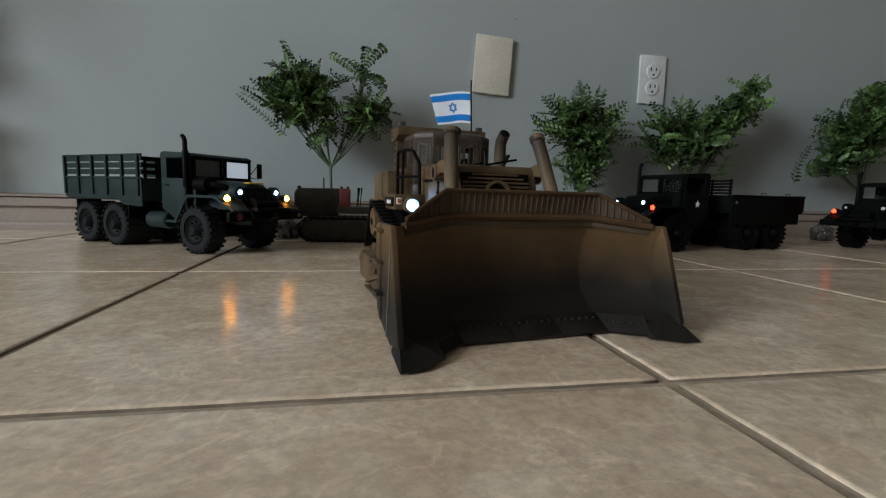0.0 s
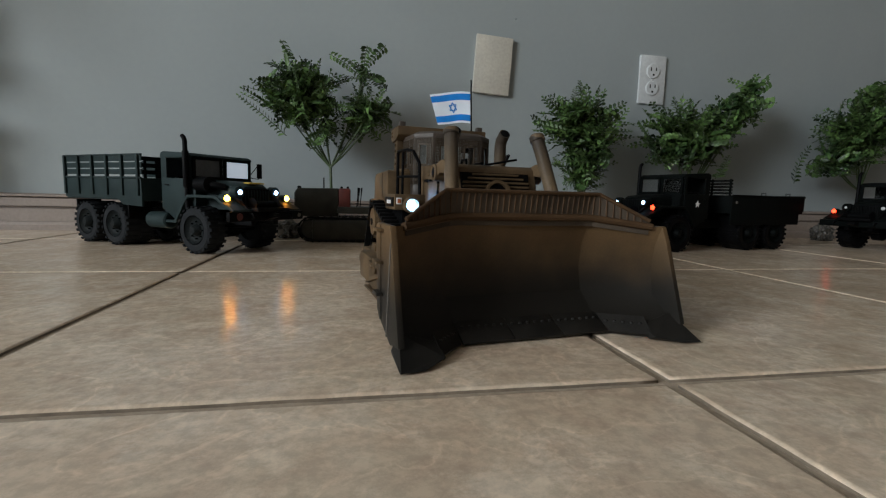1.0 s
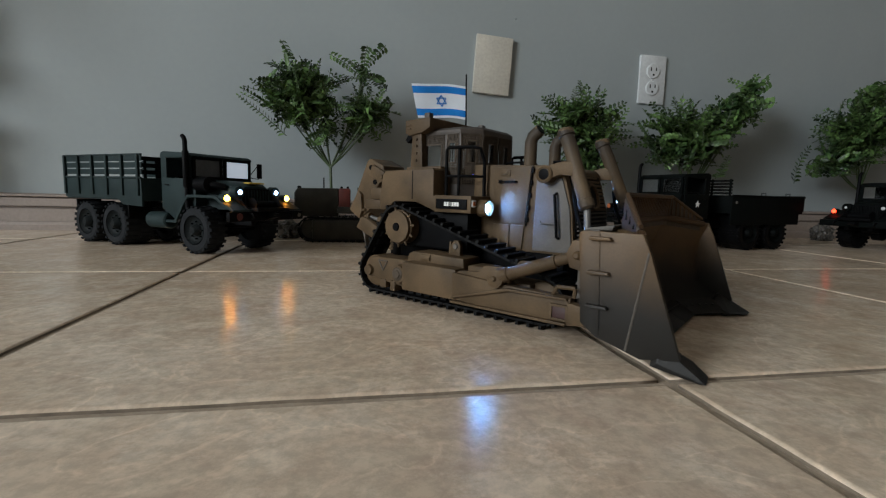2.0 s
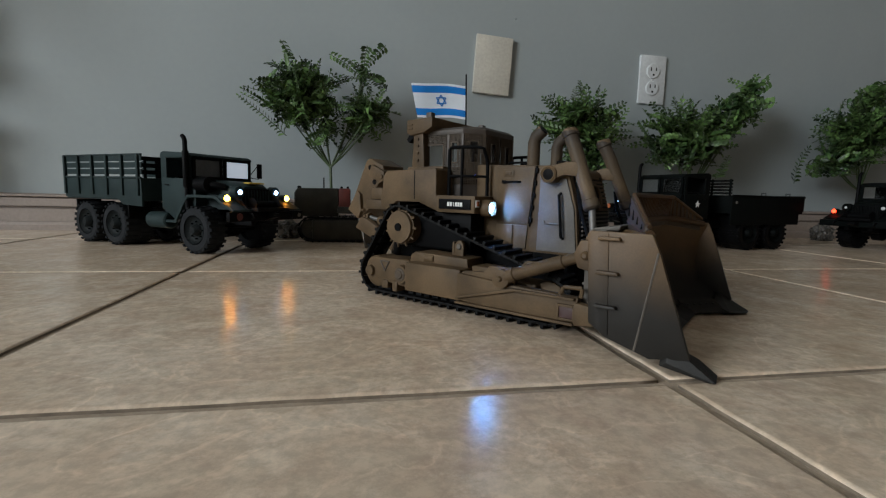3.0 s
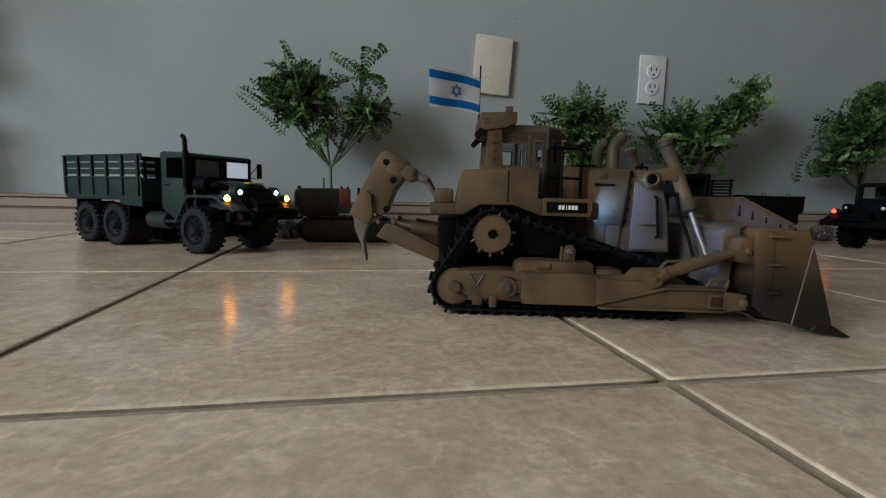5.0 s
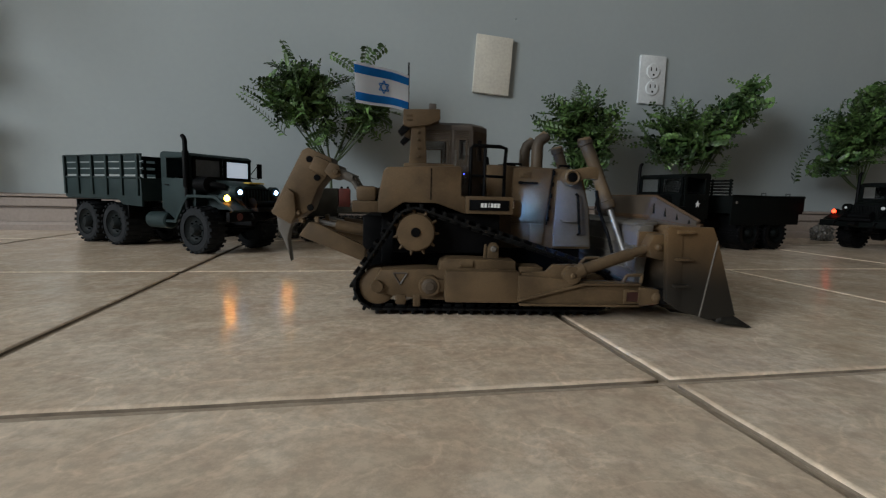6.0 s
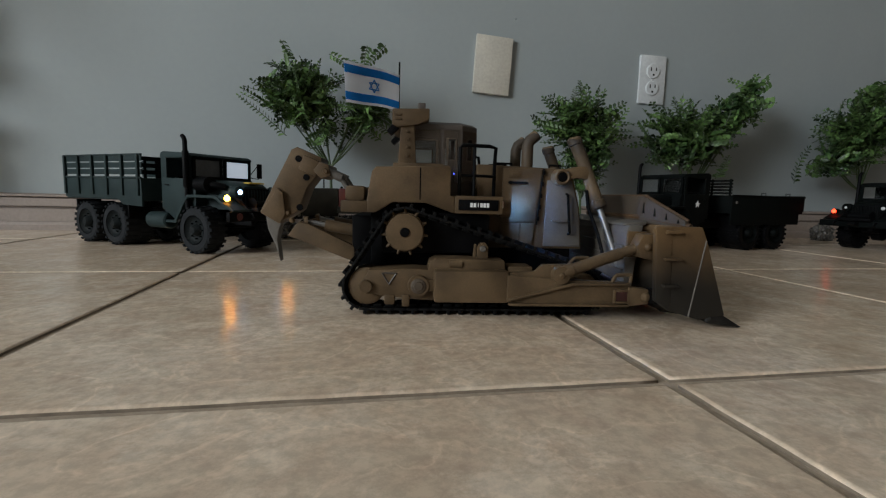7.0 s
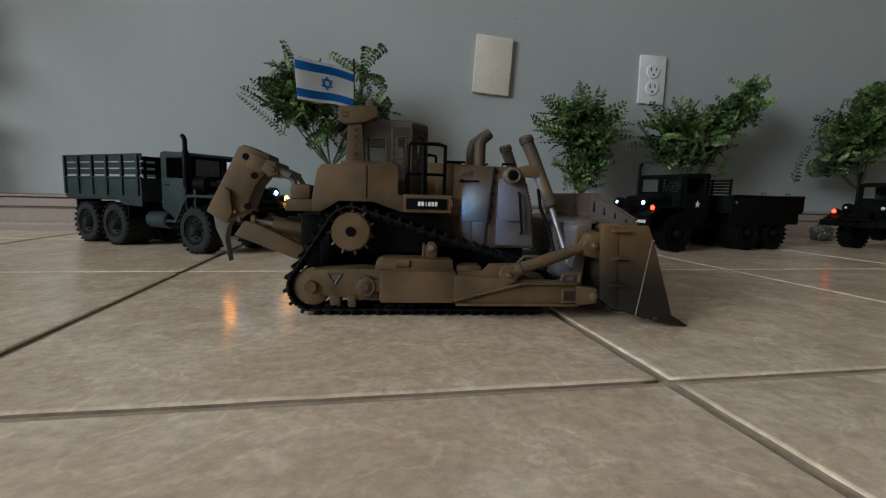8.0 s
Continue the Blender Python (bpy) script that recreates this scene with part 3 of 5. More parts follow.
        part("roof_lamp", bm, M_CAB, bar, "dark roof lamp")
        bm = bmesh.new()
        prism(bm, [(-0.0440, 0.139), (-0.0385, 0.137), (-0.0450, 0.131), (-0.0480, 0.134)], -0.040, -0.030, 0.0006, m)
        part("work_lamp", bm, M_BLACK, bar, "black rear work lamp")
    # flag
    bm = bmesh.new()
    tube(bm, [(-0.0412, 0.0395, 0.149), (-0.0411, 0.0372, 0.2045)], 0.00075, 8)
    lathe(bm, [(0.149, 0.0024), (0.1530, 0.0020), (0.1545, 0.0010)], "Z", (-0.0412, 0.0393, 0), 12)
    pole = part("flagpole", bm, M_BLACK, dz, "thin black pole")

    def cloth(u, v, lift=0.0):
        """A point of the gently waving flag: u from the pole outwards, v upwards, 0 to 1."""
        wave = 0.0022 * math.sin(u * 5.2 + v * 0.8) * u
        along = Vector((-0.0455, -0.0280 + 0.0095 * (1 - v), 0.0015 + 0.0035 * math.sin(u * 2.6)))
        out = Vector((-0.47, 0.88, 0))
        p = Vector((-0.0412, 0.0380 - 0.0014 * v, 0.1615 + 0.0315 * v)) + along * u + out * (wave + lift)
        p.z += 0.0012 * math.sin(u * 6.0)
        return p

    def patch(bm, u0, u1, v0, v1, lifts, nu=16, nv=3):
        grids = []
        for lift in lifts:
            grids.append([[bm.verts.new(cloth(u0 + (u1 - u0) * i / nu, v0 + (v1 - v0) * j / nv, lift)) for j in range(nv + 1)] for i in range(nu + 1)])
        for g in grids:
            for i in range(nu):
                for j in range(nv):
                    bm.faces.new([g[i][j], g[i + 1][j], g[i + 1][j + 1], g[i][j + 1]])
        a, b = grids
        rim = [(i, 0) for i in range(nu + 1)] + [(nu, j) for j in range(1, nv + 1)] + [(i, nv) for i in range(nu - 1, -1, -1)] + [(0, j) for j in range(nv - 1, 0, -1)]
        for k in range(len(rim)):
            (i, j), (p, q) = rim[k], rim[(k + 1) % len(rim)]
            bm.faces.new([a[i][j], a[p][q], b[p][q], b[i][j]])

    bm = bmesh.new()
    patch(bm, 0, 1, 0, 1, (-0.00015, 0.00015), 20, 8)
    part("flag", bm, M_WHITE, pole, "small white cloth flag with blue stripes and star")
    for v0, v1 in ((0.07, 0.27), (0.73, 0.93)):
        bm = bmesh.new()
        patch(bm, 0.0, 1, v0, v1, (-0.00032, 0.00032), 20, 2)
        part("stripe", bm, M_BLUE, pole, "blue stripe")
    bm = bmesh.new()
    ru, rv = 0.105, 0.165
    for side in (-0.00035, 0.00035):
        for turn in (90, 270):
            tri = [(0.47 + ru * math.cos(radians(turn + 120 * k)), 0.5 + rv * math.sin(radians(turn + 120 * k))) for k in range(3)]
            for k in range(3):
                a, b = tri[k], tri[(k + 1) % 3]
                tube(bm, [cloth(*a, side), cloth((a[0] + b[0]) / 2, (a[1] + b[1]) / 2, side), cloth(*b, side)], 0.00048, 5)
    part("star", bm, M_BLUE, pole, "blue six-pointed star outline")
    running_gear(dz)
    blade(dz)
    ripper(dz)
    return dz


MOVING = {"shoes": [], "wheels": []}


def running_gear(dz):
    shoe = bmesh.new()
    box(shoe, -0.0042, 0.0042, -0.0130, 0.0130, -0.0010, 0.0008, 0.0003)
    box(shoe, -0.0013, 0.0010, -0.0130, 0.0130, 0.0006, 0.0035, 0.0003)
    box(shoe, -0.0030, 0.0030, -0.0070, -0.0045, -0.0030, -0.0008, 0.0003)
    box(shoe, -0.0030, 0.0030, 0.0045, 0.0070, -0.0030, -0.0008, 0.0003)
    first = None
    for s in (-1, 1):
        m = None if s < 0 else MIRROR
        for k in range(SHOES):
            if first is None:
                ob = part("track_shoe", shoe, M_TRACK, dz, "black ribbed rubber track shoe")
                first = ob
            else:
                ob = new("track_shoe", first.data)
                ob.parent = dz
            ob.matrix_basis = shoe_pose(s, BELT * k / SHOES)
            MOVING["shoes"].append((ob, s, BELT * k / SHOES))
        # wheels
        for i, ((cx, cz), r) in enumerate(WHEELS):
            bm = bmesh.new()
            rr = r - 0.0030
            lathe(bm, [(-0.010, rr - 0.002), (-0.009, rr), (0.009, rr), (0.010, rr - 0.002), (0.0085, rr - 0.004)], "Y", (0, 0, 0), 32)
            if i == 1:
                lathe(bm, [(-0.0125, rr * 0.55), (-0.0120, rr * 0.92), (-0.0095, rr * 0.94)], "Y", (0, 0, 0), 32)
                for k in range(11):
                    a = 2 * math.pi * k / 11
                    lathe(bm, [(0, 0.0013), (0.0034, 0.0007)], "Z", (0, -0.009, 0), 8, Matrix.Rotation(a, 4, "Y") @ Matrix.Translation((0, 0, rr - 0.0006)))
            wheel = part(("idler_wheel", "drive_sprocket", "idler_wheel")[i], bm, M_SAND, dz)
            wheel.matrix_basis = Matrix.Translation((cx, s * 0.0525, cz))
            bm = bmesh.new()
            if i == 1:
                lathe(bm, [(-0.0134, 0.0032), (-0.0122, 0.0036)], "Y", (0, 0, 0), 20)
                for k in range(3):
                    lathe(bm, [(-0.0124, 0.0011), (-0.0112, 0.0014)], "Y", (0.0072 * math.cos(2.1 * k), 0, 0.0072 * math.sin(2.1 * k)), 10)
                part("hub", bm, M_BLACK, wheel, "black hub", m=None if s < 0 else Matrix.Rotation(math.pi, 4, "Z"))
            else:
                lathe(bm, [(-0.0112, 0.0030), (-0.0095, 0.0040)], "Y", (0, 0, 0), 16)
                part("hub", bm, M_SAND, wheel, m=None if s < 0 else Matrix.Rotation(math.pi, 4, "Z"))
            MOVING["wheels"].append((wheel, s, (cx, cz), r))
        # track frame with bosses
        bm = bmesh.new()
        prism(bm, [(-0.0640, 0.0225), (-0.0625, 0.0175), (-0.0590, 0.0155), (-0.0540, 0.0165), (-0.0500, 0.0150), (-0.018, 0.0120), (0.094, 0.0120), (0.094, 0.030), (-0.006, 0.0335), (-0.0255, 0.0345), (-0.0580, 0.0335)], -0.0690, -0.046, 0.0008, m)
        box(bm, -0.0470, -0.0395, -0.0700, -0.055, 0.0085, 0.0160, 0.0015, m)
        box(bm, -0.0345, -0.0290, -0.0700, -0.055, 0.0072, 0.0160, 0.0010, m)
        frame_ = part("track_frame", bm, M_SAND, dz)
        bm = bmesh.new()
        lathe(bm, [(-0.0718, 0.0030), (-0.0718, 0.0042), (-0.0685, 0.0048)], "Y", (-0.0600, 0, 0.0218), 24, m)
        part("axle_boss", bm, M_SAND, frame_)
        bm = bmesh.new()
        lathe(bm, [(-0.0735, 0.0048), (-0.0735, 0.0072), (-0.0685, 0.0078)], "Y", (-0.0229, 0, 0.0229), 28, m)
        box(bm, -0.0229, -0.0120, -0.0725, -0.060, 0.0190, 0.0275, 0.001, m)
        part("pivot_ring", bm, M_SAND, frame_)
        bm = bmesh.new()
        lathe(bm, [(-0.0742, 0.0046), (-0.0738, 0.0053), (-0.0735, 0.0055)], "Y", (-0.0229, 0, 0.0229), 28, m)
        lathe(bm, [(-0.0750, 0.0030), (-0.0742, 0.0035)], "Y", (-0.0229, 0, 0.0229), 20, m)
        part("pivot_cap", bm, M_MESH, frame_, "dark ringed cap")
        bm = bmesh.new()
        tri = [(-0.0487, 0.0313), (-0.0387, 0.0313), (-0.0437, 0.0232)]
        for k in range(3):
            a, b = tri[k], tri[(k + 1) % 3]
            tube(bm, [(a[0], -0.0692, a[1]), (b[0], -0.0692, b[1])], 0.0006, 6, m)
        part("warning_sign", bm, M_CAB, frame_, "raised dark triangle")
        # cover over the frame, and the box on it
        bm = bmesh.new()
        prism(bm, [(-0.0165, 0.033), (-0.0150, 0.0400), (-0.0105, 0.0425), (0.0390, 0.0415), (0.0400, 0.033)], -0.0690, -0.047, 0.0012, m)
        box(bm, 0.042, 0.060, -0.067, -0.048, 0.028, 0.037, 0.001, m)
        lathe(bm, [(-0.001, 0.0035), (0.008, 0.0035)], "X", (0, -0.067, 0.0385), 12, m)
        part("frame_cover", bm, M_SAND, dz)
        bm = bmesh.new()
        box(bm, -0.0122, 0.0405, -0.0800, -0.058, 0.0125, 0.0352, 0.0022, m)
        part("side_tank", bm, M_SAND, dz, "smooth rounded side tank")
        bm = bmesh.new()
        prism(bm, [(0.0200, 0.038), (0.0285, 0.038), (0.0285, 0.0500), (0.0262, 0.0532), (0.0228, 0.0532), (0.0200, 0.0500)], -0.0590, -0.0545, 0.0006, m)
        prism(bm, [(0.0170, 0.038), (0.0195, 0.038), (0.0195, 0.0520), (0.0180, 0.0520)], -0.0585, -0.0555, 0.0004, m)
        bracket = part("bracket", bm, M_SAND, dz)
        bm = bmesh.new()
        lathe(bm, [(-0.0602, 0.0018), (-0.0588, 0.0026)], "Y", (0.0245, 0, 0.0486), 16, m)
        part("pin", bm, M_DUST, bracket, "dark pin")
        # push arm along the track
        bm = bmesh.new()
        prism(bm, [(0.039, 0.0140), (0.080, 0.0120), (0.127, 0.0125), (0.1275, 0.0285), (0.085, 0.0300), (0.039, 0.0330)], -0.0815, -0.0745, 0.0008, m)
        prism(bm, [(0.039, 0.0318), (0.0430, 0.0345), (0.0590, 0.0355), (0.0640, 0.0405), (0.0820, 0.0410), (0.0840, 0.0300), (0.039, 0.0300)], -0.0785, -0.0745, 0.0006, m)
        arm = part("push_arm", bm, M_SAND, dz, "long push arm beside the track")
        bm = bmesh.new()
        prism(bm, [(0.040, 0.0150), (0.040, 0.0165), (0.084, 0.0285), (0.126, 0.0285), (0.126, 0.0272), (0.086, 0.0268)], -0.0842, -0.0805, 0.0004, m)
        prism(bm, [(0.040, 0.0120), (0.040, 0.0135), (0.126, 0.0135), (0.126, 0.0118)], -0.0850, -0.0805, 0.0004, m)
        part("rib", bm, M_SAND, arm)
        bm = bmesh.new()
        box(bm, 0.1165, 0.1255, -0.0828, -0.0812, 0.0155, 0.0225, 0.0003, m)
        part("reflector", bm, M_MAROON, arm, "dark red recessed rectangle")
        bm = bmesh.new()
        for a0, a1, z0, z1 in ((0.1150, 0.1167, 0.0140, 0.0240), (0.1253, 0.1270, 0.0140, 0.0240), (0.1167, 0.1253, 0.0140, 0.0156), (0.1167, 0.1253, 0.0224, 0.0240)):
            box(bm, a0, a1, -0.0836, -0.0812, z0, z1, 0.0003, m)
        part("reflector_frame", bm, M_SAND, arm)
        bm = bmesh.new()
        for a, b in (((0.115, 0.0285), (0.1175, 0.0338)), ((0.1175, 0.0338), (0.1290, 0.0342)), ((0.1290, 0.0342), (0.1285, 0.0285))):
            tube(bm, [(a[0], -0.079, a[1]), (b[0], -0.079, b[1])], 0.0013, 8, m)
        for a, b in (((0.0845, 0.040), (0.089, 0.0450)), ((0.089, 0.0450), (0.0990, 0.0452)), ((0.0990, 0.0452), (0.1020, 0.0415))):
            tube(bm, [(a[0], -0.073, a[1]), (b[0], -0.073, b[1])], 0.0012, 8, m)
        part("loop", bm, M_SAND, arm)
        bm = bmesh.new()
        lathe(bm, [(-0.0858, 0.0025), (-0.0850, 0.0062), (-0.0770, 0.0062)], "Y", (0.0762, 0, 0.0340), 20, m)
        lathe(bm, [(-0.0872, 0.0012), (-0.0855, 0.0022)], "Y", (0.0762, 0, 0.0340), 12, m)
        part("pivot_boss", bm, M_SAND, arm)
        bm = bmesh.new()
        prism(bm, [(0.126, 0.0120), (0.1405, 0.0140), (0.1430, 0.0190), (0.1400, 0.0245), (0.126, 0.0260)], -0.0835, -0.0765, 0.0008, m)
        lathe(bm, [(-0.0860, 0.0014), (-0.0850, 0.0030), (-0.0835, 0.0034)], "Y", (0.1382, 0, 0.0190), 16, m)
        part("front_pivot", bm, M_SAND, arm)
        bm = bmesh.new()
        tube(bm, [(0.0785, -0.0810, 0.0352), (0.0850, -0.0812, 0.0378), (0.0855, -0.0812, 0.0380), (0.1180, -0.0825, 0.0498), (0.1183, -0.0825, 0.0500), (0.1290, -0.0835, 0.0540)],
             [0.0050, 0.0050, 0.0042, 0.0042, 0.0034, 0.0034], 14, m)
        part("tilt_strut", bm, M_SAND, dz, "sloping tilt strut")
        # lift cylinder
        bm = bmesh.new()
        tube(bm, [(0.0966, -0.0345, 0.1345), (0.0970, -0.0346, 0.1330), (0.0986, -0.0350, 0.1295), (0.0988, -0.0350, 0.1288), (0.1030, -0.0362, 0.1195), (0.1160, -0.0400, 0.0865), (0.1162, -0.0401, 0.0860), (0.1180, -0.0407, 0.0815), (0.1186, -0.0409, 0.0800)],
             [0.0042, 0.0056, 0.0058, 0.0050, 0.0049, 0.0049, 0.0056, 0.0056, 0.0042], 18, m)
        lift = part("lift_cylinder", bm, M_CYL, dz, "sand cylinder with blackened ends")
        bm = bmesh.new()
        tube(bm, [(0.1180, -0.0407, 0.0815), (0.1300, -0.0600, 0.0330)], 0.0024, 12, m)
        part("piston_rod", bm, M_STEEL, lift, "bright steel piston rod")
        bm = bmesh.new()
        lathe(bm, [(-0.0436, 0.0040), (-0.0444, 0.0050), (-0.0436, 0.0062), (-0.0340, 0.0066)], "Y", (0.0868, 0, 0.1035), 22, m)
        prism(bm, [(0.0850, 0.0985), (0.0980, 0.1030), (0.1070, 0.1020), (0.1100, 0.1050), (0.1060, 0.1120), (0.0990, 0.1120), (0.0870, 0.1090)], -0.0425, -0.0330, 0.0010, m)
        yoke = part("yoke", bm, M_SAND, lift)
        bm = bmesh.new()
        lathe(bm, [(-0.0441, 0.0018), (-0.0437, 0.0038), (-0.0425, 0.0040)], "Y", (0.0868, 0, 0.1035), 18, m)
        part("yoke_pin", bm, M_BLACK, lift, "dark bored pin")
        bm = bmesh.new()
        tube(bm, [(0.1075, -0.0400, 0.094), (0.1100, -0.0395, 0.080), (0.1180, -0.0420, 0.060), (0.1200, -0.0480, 0.046)], 0.0014, 8, m)
        part("hose", bm, M_BLACK, lift, "black hose")


def blade(dz):
    back = [(0.143, 0.0700), (0.1375, 0.0560), (0.1355, 0.0400), (0.1390, 0.0230), (0.1520, 0.0110), (0.1660, 0.0042)]
    ys = [-0.0915, -0.0520, -0.0500, 0.0500, 0.0520, 0.0915]
    fwd = [0.0265, 0.0, 0.0, 0.0, 0.0, 0.0265]
    bm = bmesh.new()
    rows = []
    for y, f in zip(ys, fwd):
        front = [bm.verts.new((x + f * (1.0 + 0.10 * (z < 0.02)), y, z)) for x, z in back]
        rear = [bm.verts.new((x + f - 0.0035, y, z - 0.0003)) for x, z in back]
        rows.append(front + rear[::-1])
    for p, q in zip(rows, rows[1:]):
        for i in range(len(p)):
            j = (i + 1) % len(p)
            bm.faces.new([p[i], p[j], q[j], q[i]])
    bm.faces.new(rows[0])
    bm.faces.new(rows[-1][::-1])
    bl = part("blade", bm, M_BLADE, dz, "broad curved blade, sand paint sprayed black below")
    # rear box structure with ribs
    bm = bmesh.new()
    prism(bm, [(0.1390, 0.0695), (0.1290, 0.0690), (0.1265, 0.0640), (0.1270, 0.0230), (0.1330, 0.0180), (0.1345, 0.0400)], -0.072, 0.072, 0.0008)
    part("rear_body", bm, M_DUST, bl, "dusty grey rear box")
    for z in (0.026, 0.035, 0.044, 0.053):
        bm = bmesh.new()
        box(bm, 0.1252, 0.1275, -0.070, 0.070, z, z + 0.0016, 0.0004)
        part("rear_rib", bm, M_DUST, bl)
    for y in (-0.074, 0.0665):
        bm = bmesh.new()
        box(bm, 0.1270, 0.1420, y, y + 0.0075, 0.046, 0.0650, 0.001)
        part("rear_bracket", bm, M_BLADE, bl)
    for s in (-1, 1):
        m = None if s < 0 else MIRROR
        bm = bmesh.new()
        prism(bm, [(0.1355, 0.0685), (0.1375, 0.0702), (0.1690, 0.0702), (0.1735, 0.0600), (0.1905, 0.0090), (0.1715, 0.0055), (0.1480, 0.0125), (0.1388, 0.0190)], -0.0945, -0.0910, 0.0006, m)
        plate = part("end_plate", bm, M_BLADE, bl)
        bm = bmesh.new()
        prism(bm, [(0.1360, 0.0680), (0.1378, 0.0696), (0.1472, 0.0696), (0.1500, 0.0140), (0.1470, 0.0135), (0.1395, 0.0195)], -0.0951, -0.0942, 0.0003, m)
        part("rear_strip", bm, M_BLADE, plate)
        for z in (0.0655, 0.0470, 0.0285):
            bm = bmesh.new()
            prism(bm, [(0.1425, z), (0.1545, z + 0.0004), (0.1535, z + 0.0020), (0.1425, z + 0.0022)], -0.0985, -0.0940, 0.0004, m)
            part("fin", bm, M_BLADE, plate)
        bm = bmesh.new()
        tube(bm, [(0.1725, -0.0946, 0.0610), (0.1640, -0.0946, 0.0080)], 0.0006, 6, m)
        part("weld", bm, M_DUST, plate, "pale worn edge line")
        bm = bmesh.new()
        prism(bm, [(0.1290, 0.0480), (0.1385, 0.0460), (0.1395, 0.0645), (0.1300, 0.0640), (0.1265, 0.0560)], -0.0900, -0.0780, 0.0010, m)
        lathe(bm, [(-0.0925, 0.0012), (-0.0915, 0.0024), (-0.0895, 0.0028)], "Y", (0.1335, 0, 0.0555), 14, m)
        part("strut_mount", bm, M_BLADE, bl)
        bm = bmesh.new()
        prism(bm, [(0.1405, 0.0150), (0.1400, 0.0250), (0.1450, 0.0250), (0.1470, 0.0150)], -0.0905, -0.0770, 0.0008, m)
        part("arm_mount", bm, M_BLACK, bl, "black rubber mount")
        # cutting corner
        bm = bmesh.new()
        t = bmesh.new()
        lo = [(0.1800, -0.0955, 0.0060), (0.2030, -0.0965, 0.0010), (0.2020, -0.0830, 0.0012), (0.1920, -0.0690, 0.0032), (0.1800, -0.0690, 0.0080), (0.1810, -0.0920, 0.0150)]
        va = [t.verts.new(v) for v in lo]
        vb = [t.verts.new((x - 0.0035, y + 0.0005, max(0.0006, z - 0.0026))) for x, y, z in lo]
        t.faces.new(va)
        t.faces.new(vb[::-1])
        for i in range(6):
            j = (i + 1) % 6
            t.faces.new([va[i], va[j], vb[j], vb[i]])
        bmesh.ops.recalc_face_normals(t, faces=t.faces)
        bmesh.ops.bevel(t, geom=t.edges[:], offset=0.0009, segments=2, profile=0.6, affect="EDGES", clamp_overlap=True)
        join(bm, t, m)
        part("corner_bit", bm, M_EDGE, bl, "black pointed corner bit", smooth=False)
        # wing edge with bolts
        bm = bmesh.new()
        t = bmesh.new()
        quad = [(0.1575, -0.0515, 0.0110), (0.1705, -0.0515, 0.0022), (0.1895, -0.0700, 0.0035), (0.1785, -0.0720, 0.0125)]
        va = [t.verts.new(v) for v in quad]
        vb = [t.verts.new((x - 0.0016, y, z - 0.0018)) for x, y, z in quad]
        t.faces.new(va)
        t.faces.new(vb[::-1])
        for i in range(4):
            j = (i + 1) % 4
            t.faces.new([va[i], va[j], vb[j], vb[i]])
        join(bm, t, m)
        edge = part("cutting_edge", bm, M_EDGE, bl, "black bolted cutting edge", smooth=False)
        bm = bmesh.new()
        for k in range(5):
            u = (k + 0.6) / 5.4
            c = Vector(quad[0]).lerp(Vector(quad[3]), u).lerp(Vector(quad[1]).lerp(Vector(quad[2]), u), 0.42)
            lathe(bm, [(-0.0004, 0.0012), (0.0007, 0.0009)], "Z", tuple(c), 8, m)
        part("bolt", bm, M_EDGE, edge)
    for k in range(3):
        y0, y1 = -0.0510 + 0.034 * k, -0.0510 + 0.034 * (k + 1) - 0.0005
        bm = bmesh.new()
        prism(bm, [(0.1550, 0.0115), (0.1720, 0.0028), (0.1710, 0.0012), (0.1540, 0.0095)], y0, y1, 0.0003)
        edge = part("cutting_edge", bm, M_EDGE, bl, "black bolted cutting edge")
        bm = bmesh.new()
        for i in range(6):
            lathe(bm, [(-0.0004, 0.0012), (0.0008, 0.0009)], "Z", (0.1608, y0 + 0.003 + 0.0054 * i, 0.0089), 8)
        part("bolt", bm, M_EDGE, edge)
    # spill guard: rim, sloping ends and upright slats
    top = [(-0.0845, 0.1640, 0.0735), (-0.0555, 0.1475, 0.0905), (0.0555, 0.1475, 0.0905), (0.0845, 0.1640, 0.0735)]
    bot = [(-0.0860, 0.1650, 0.0695), (-0.0500, 0.1450, 0.0745), (0.0500, 0.1450, 0.0745), (0.0860, 0.1650, 0.0695)]

    def on(line, y):
        for a, b in zip(line, line[1:]):
            if a[0] <= y <= b[0]:
                u = (y - a[0]) / (b[0] - a[0])
                return Vector((a[1] + (b[1] - a[1]) * u, y, a[2] + (b[2] - a[2]) * u))
        return Vector((line[-1][1], line[-1][0], line[-1][2]))

    bm = bmesh.new()
    t = bmesh.new()
    n = 26
    cols = []
    for i in range(n + 1):
        y = -0.0845 + 0.169 * i / n
        a, b = on(bot, y), on(top, y)
        cols.append([t.verts.new(v) for v in (a + Vector((0, 0, -0.0055)), b, b + Vector((-0.0016, 0, 0)), a + Vector((-0.0016, 0, -0.0055)))])
    for p, q in zip(cols, cols[1:]):
        for i in range(4):
            j = (i + 1) % 4
            t.faces.new([p[i], p[j], q[j], q[i]])
    t.faces.new(cols[0])
    t.faces.new(cols[-1][::-1])
    join(bm, t)
    guard = part("spill_guard", bm, M_SOOT, bl, "slatted spill guard along the top", smooth=False)
    bm = bmesh.new()
    for line, r in ((top, 0.0013), (bot, 0.0024)):
        tube(bm, [(x + 0.0008, y, z) for y, x, z in line], r, 8)
    part("rim", bm, M_GUARD, guard)
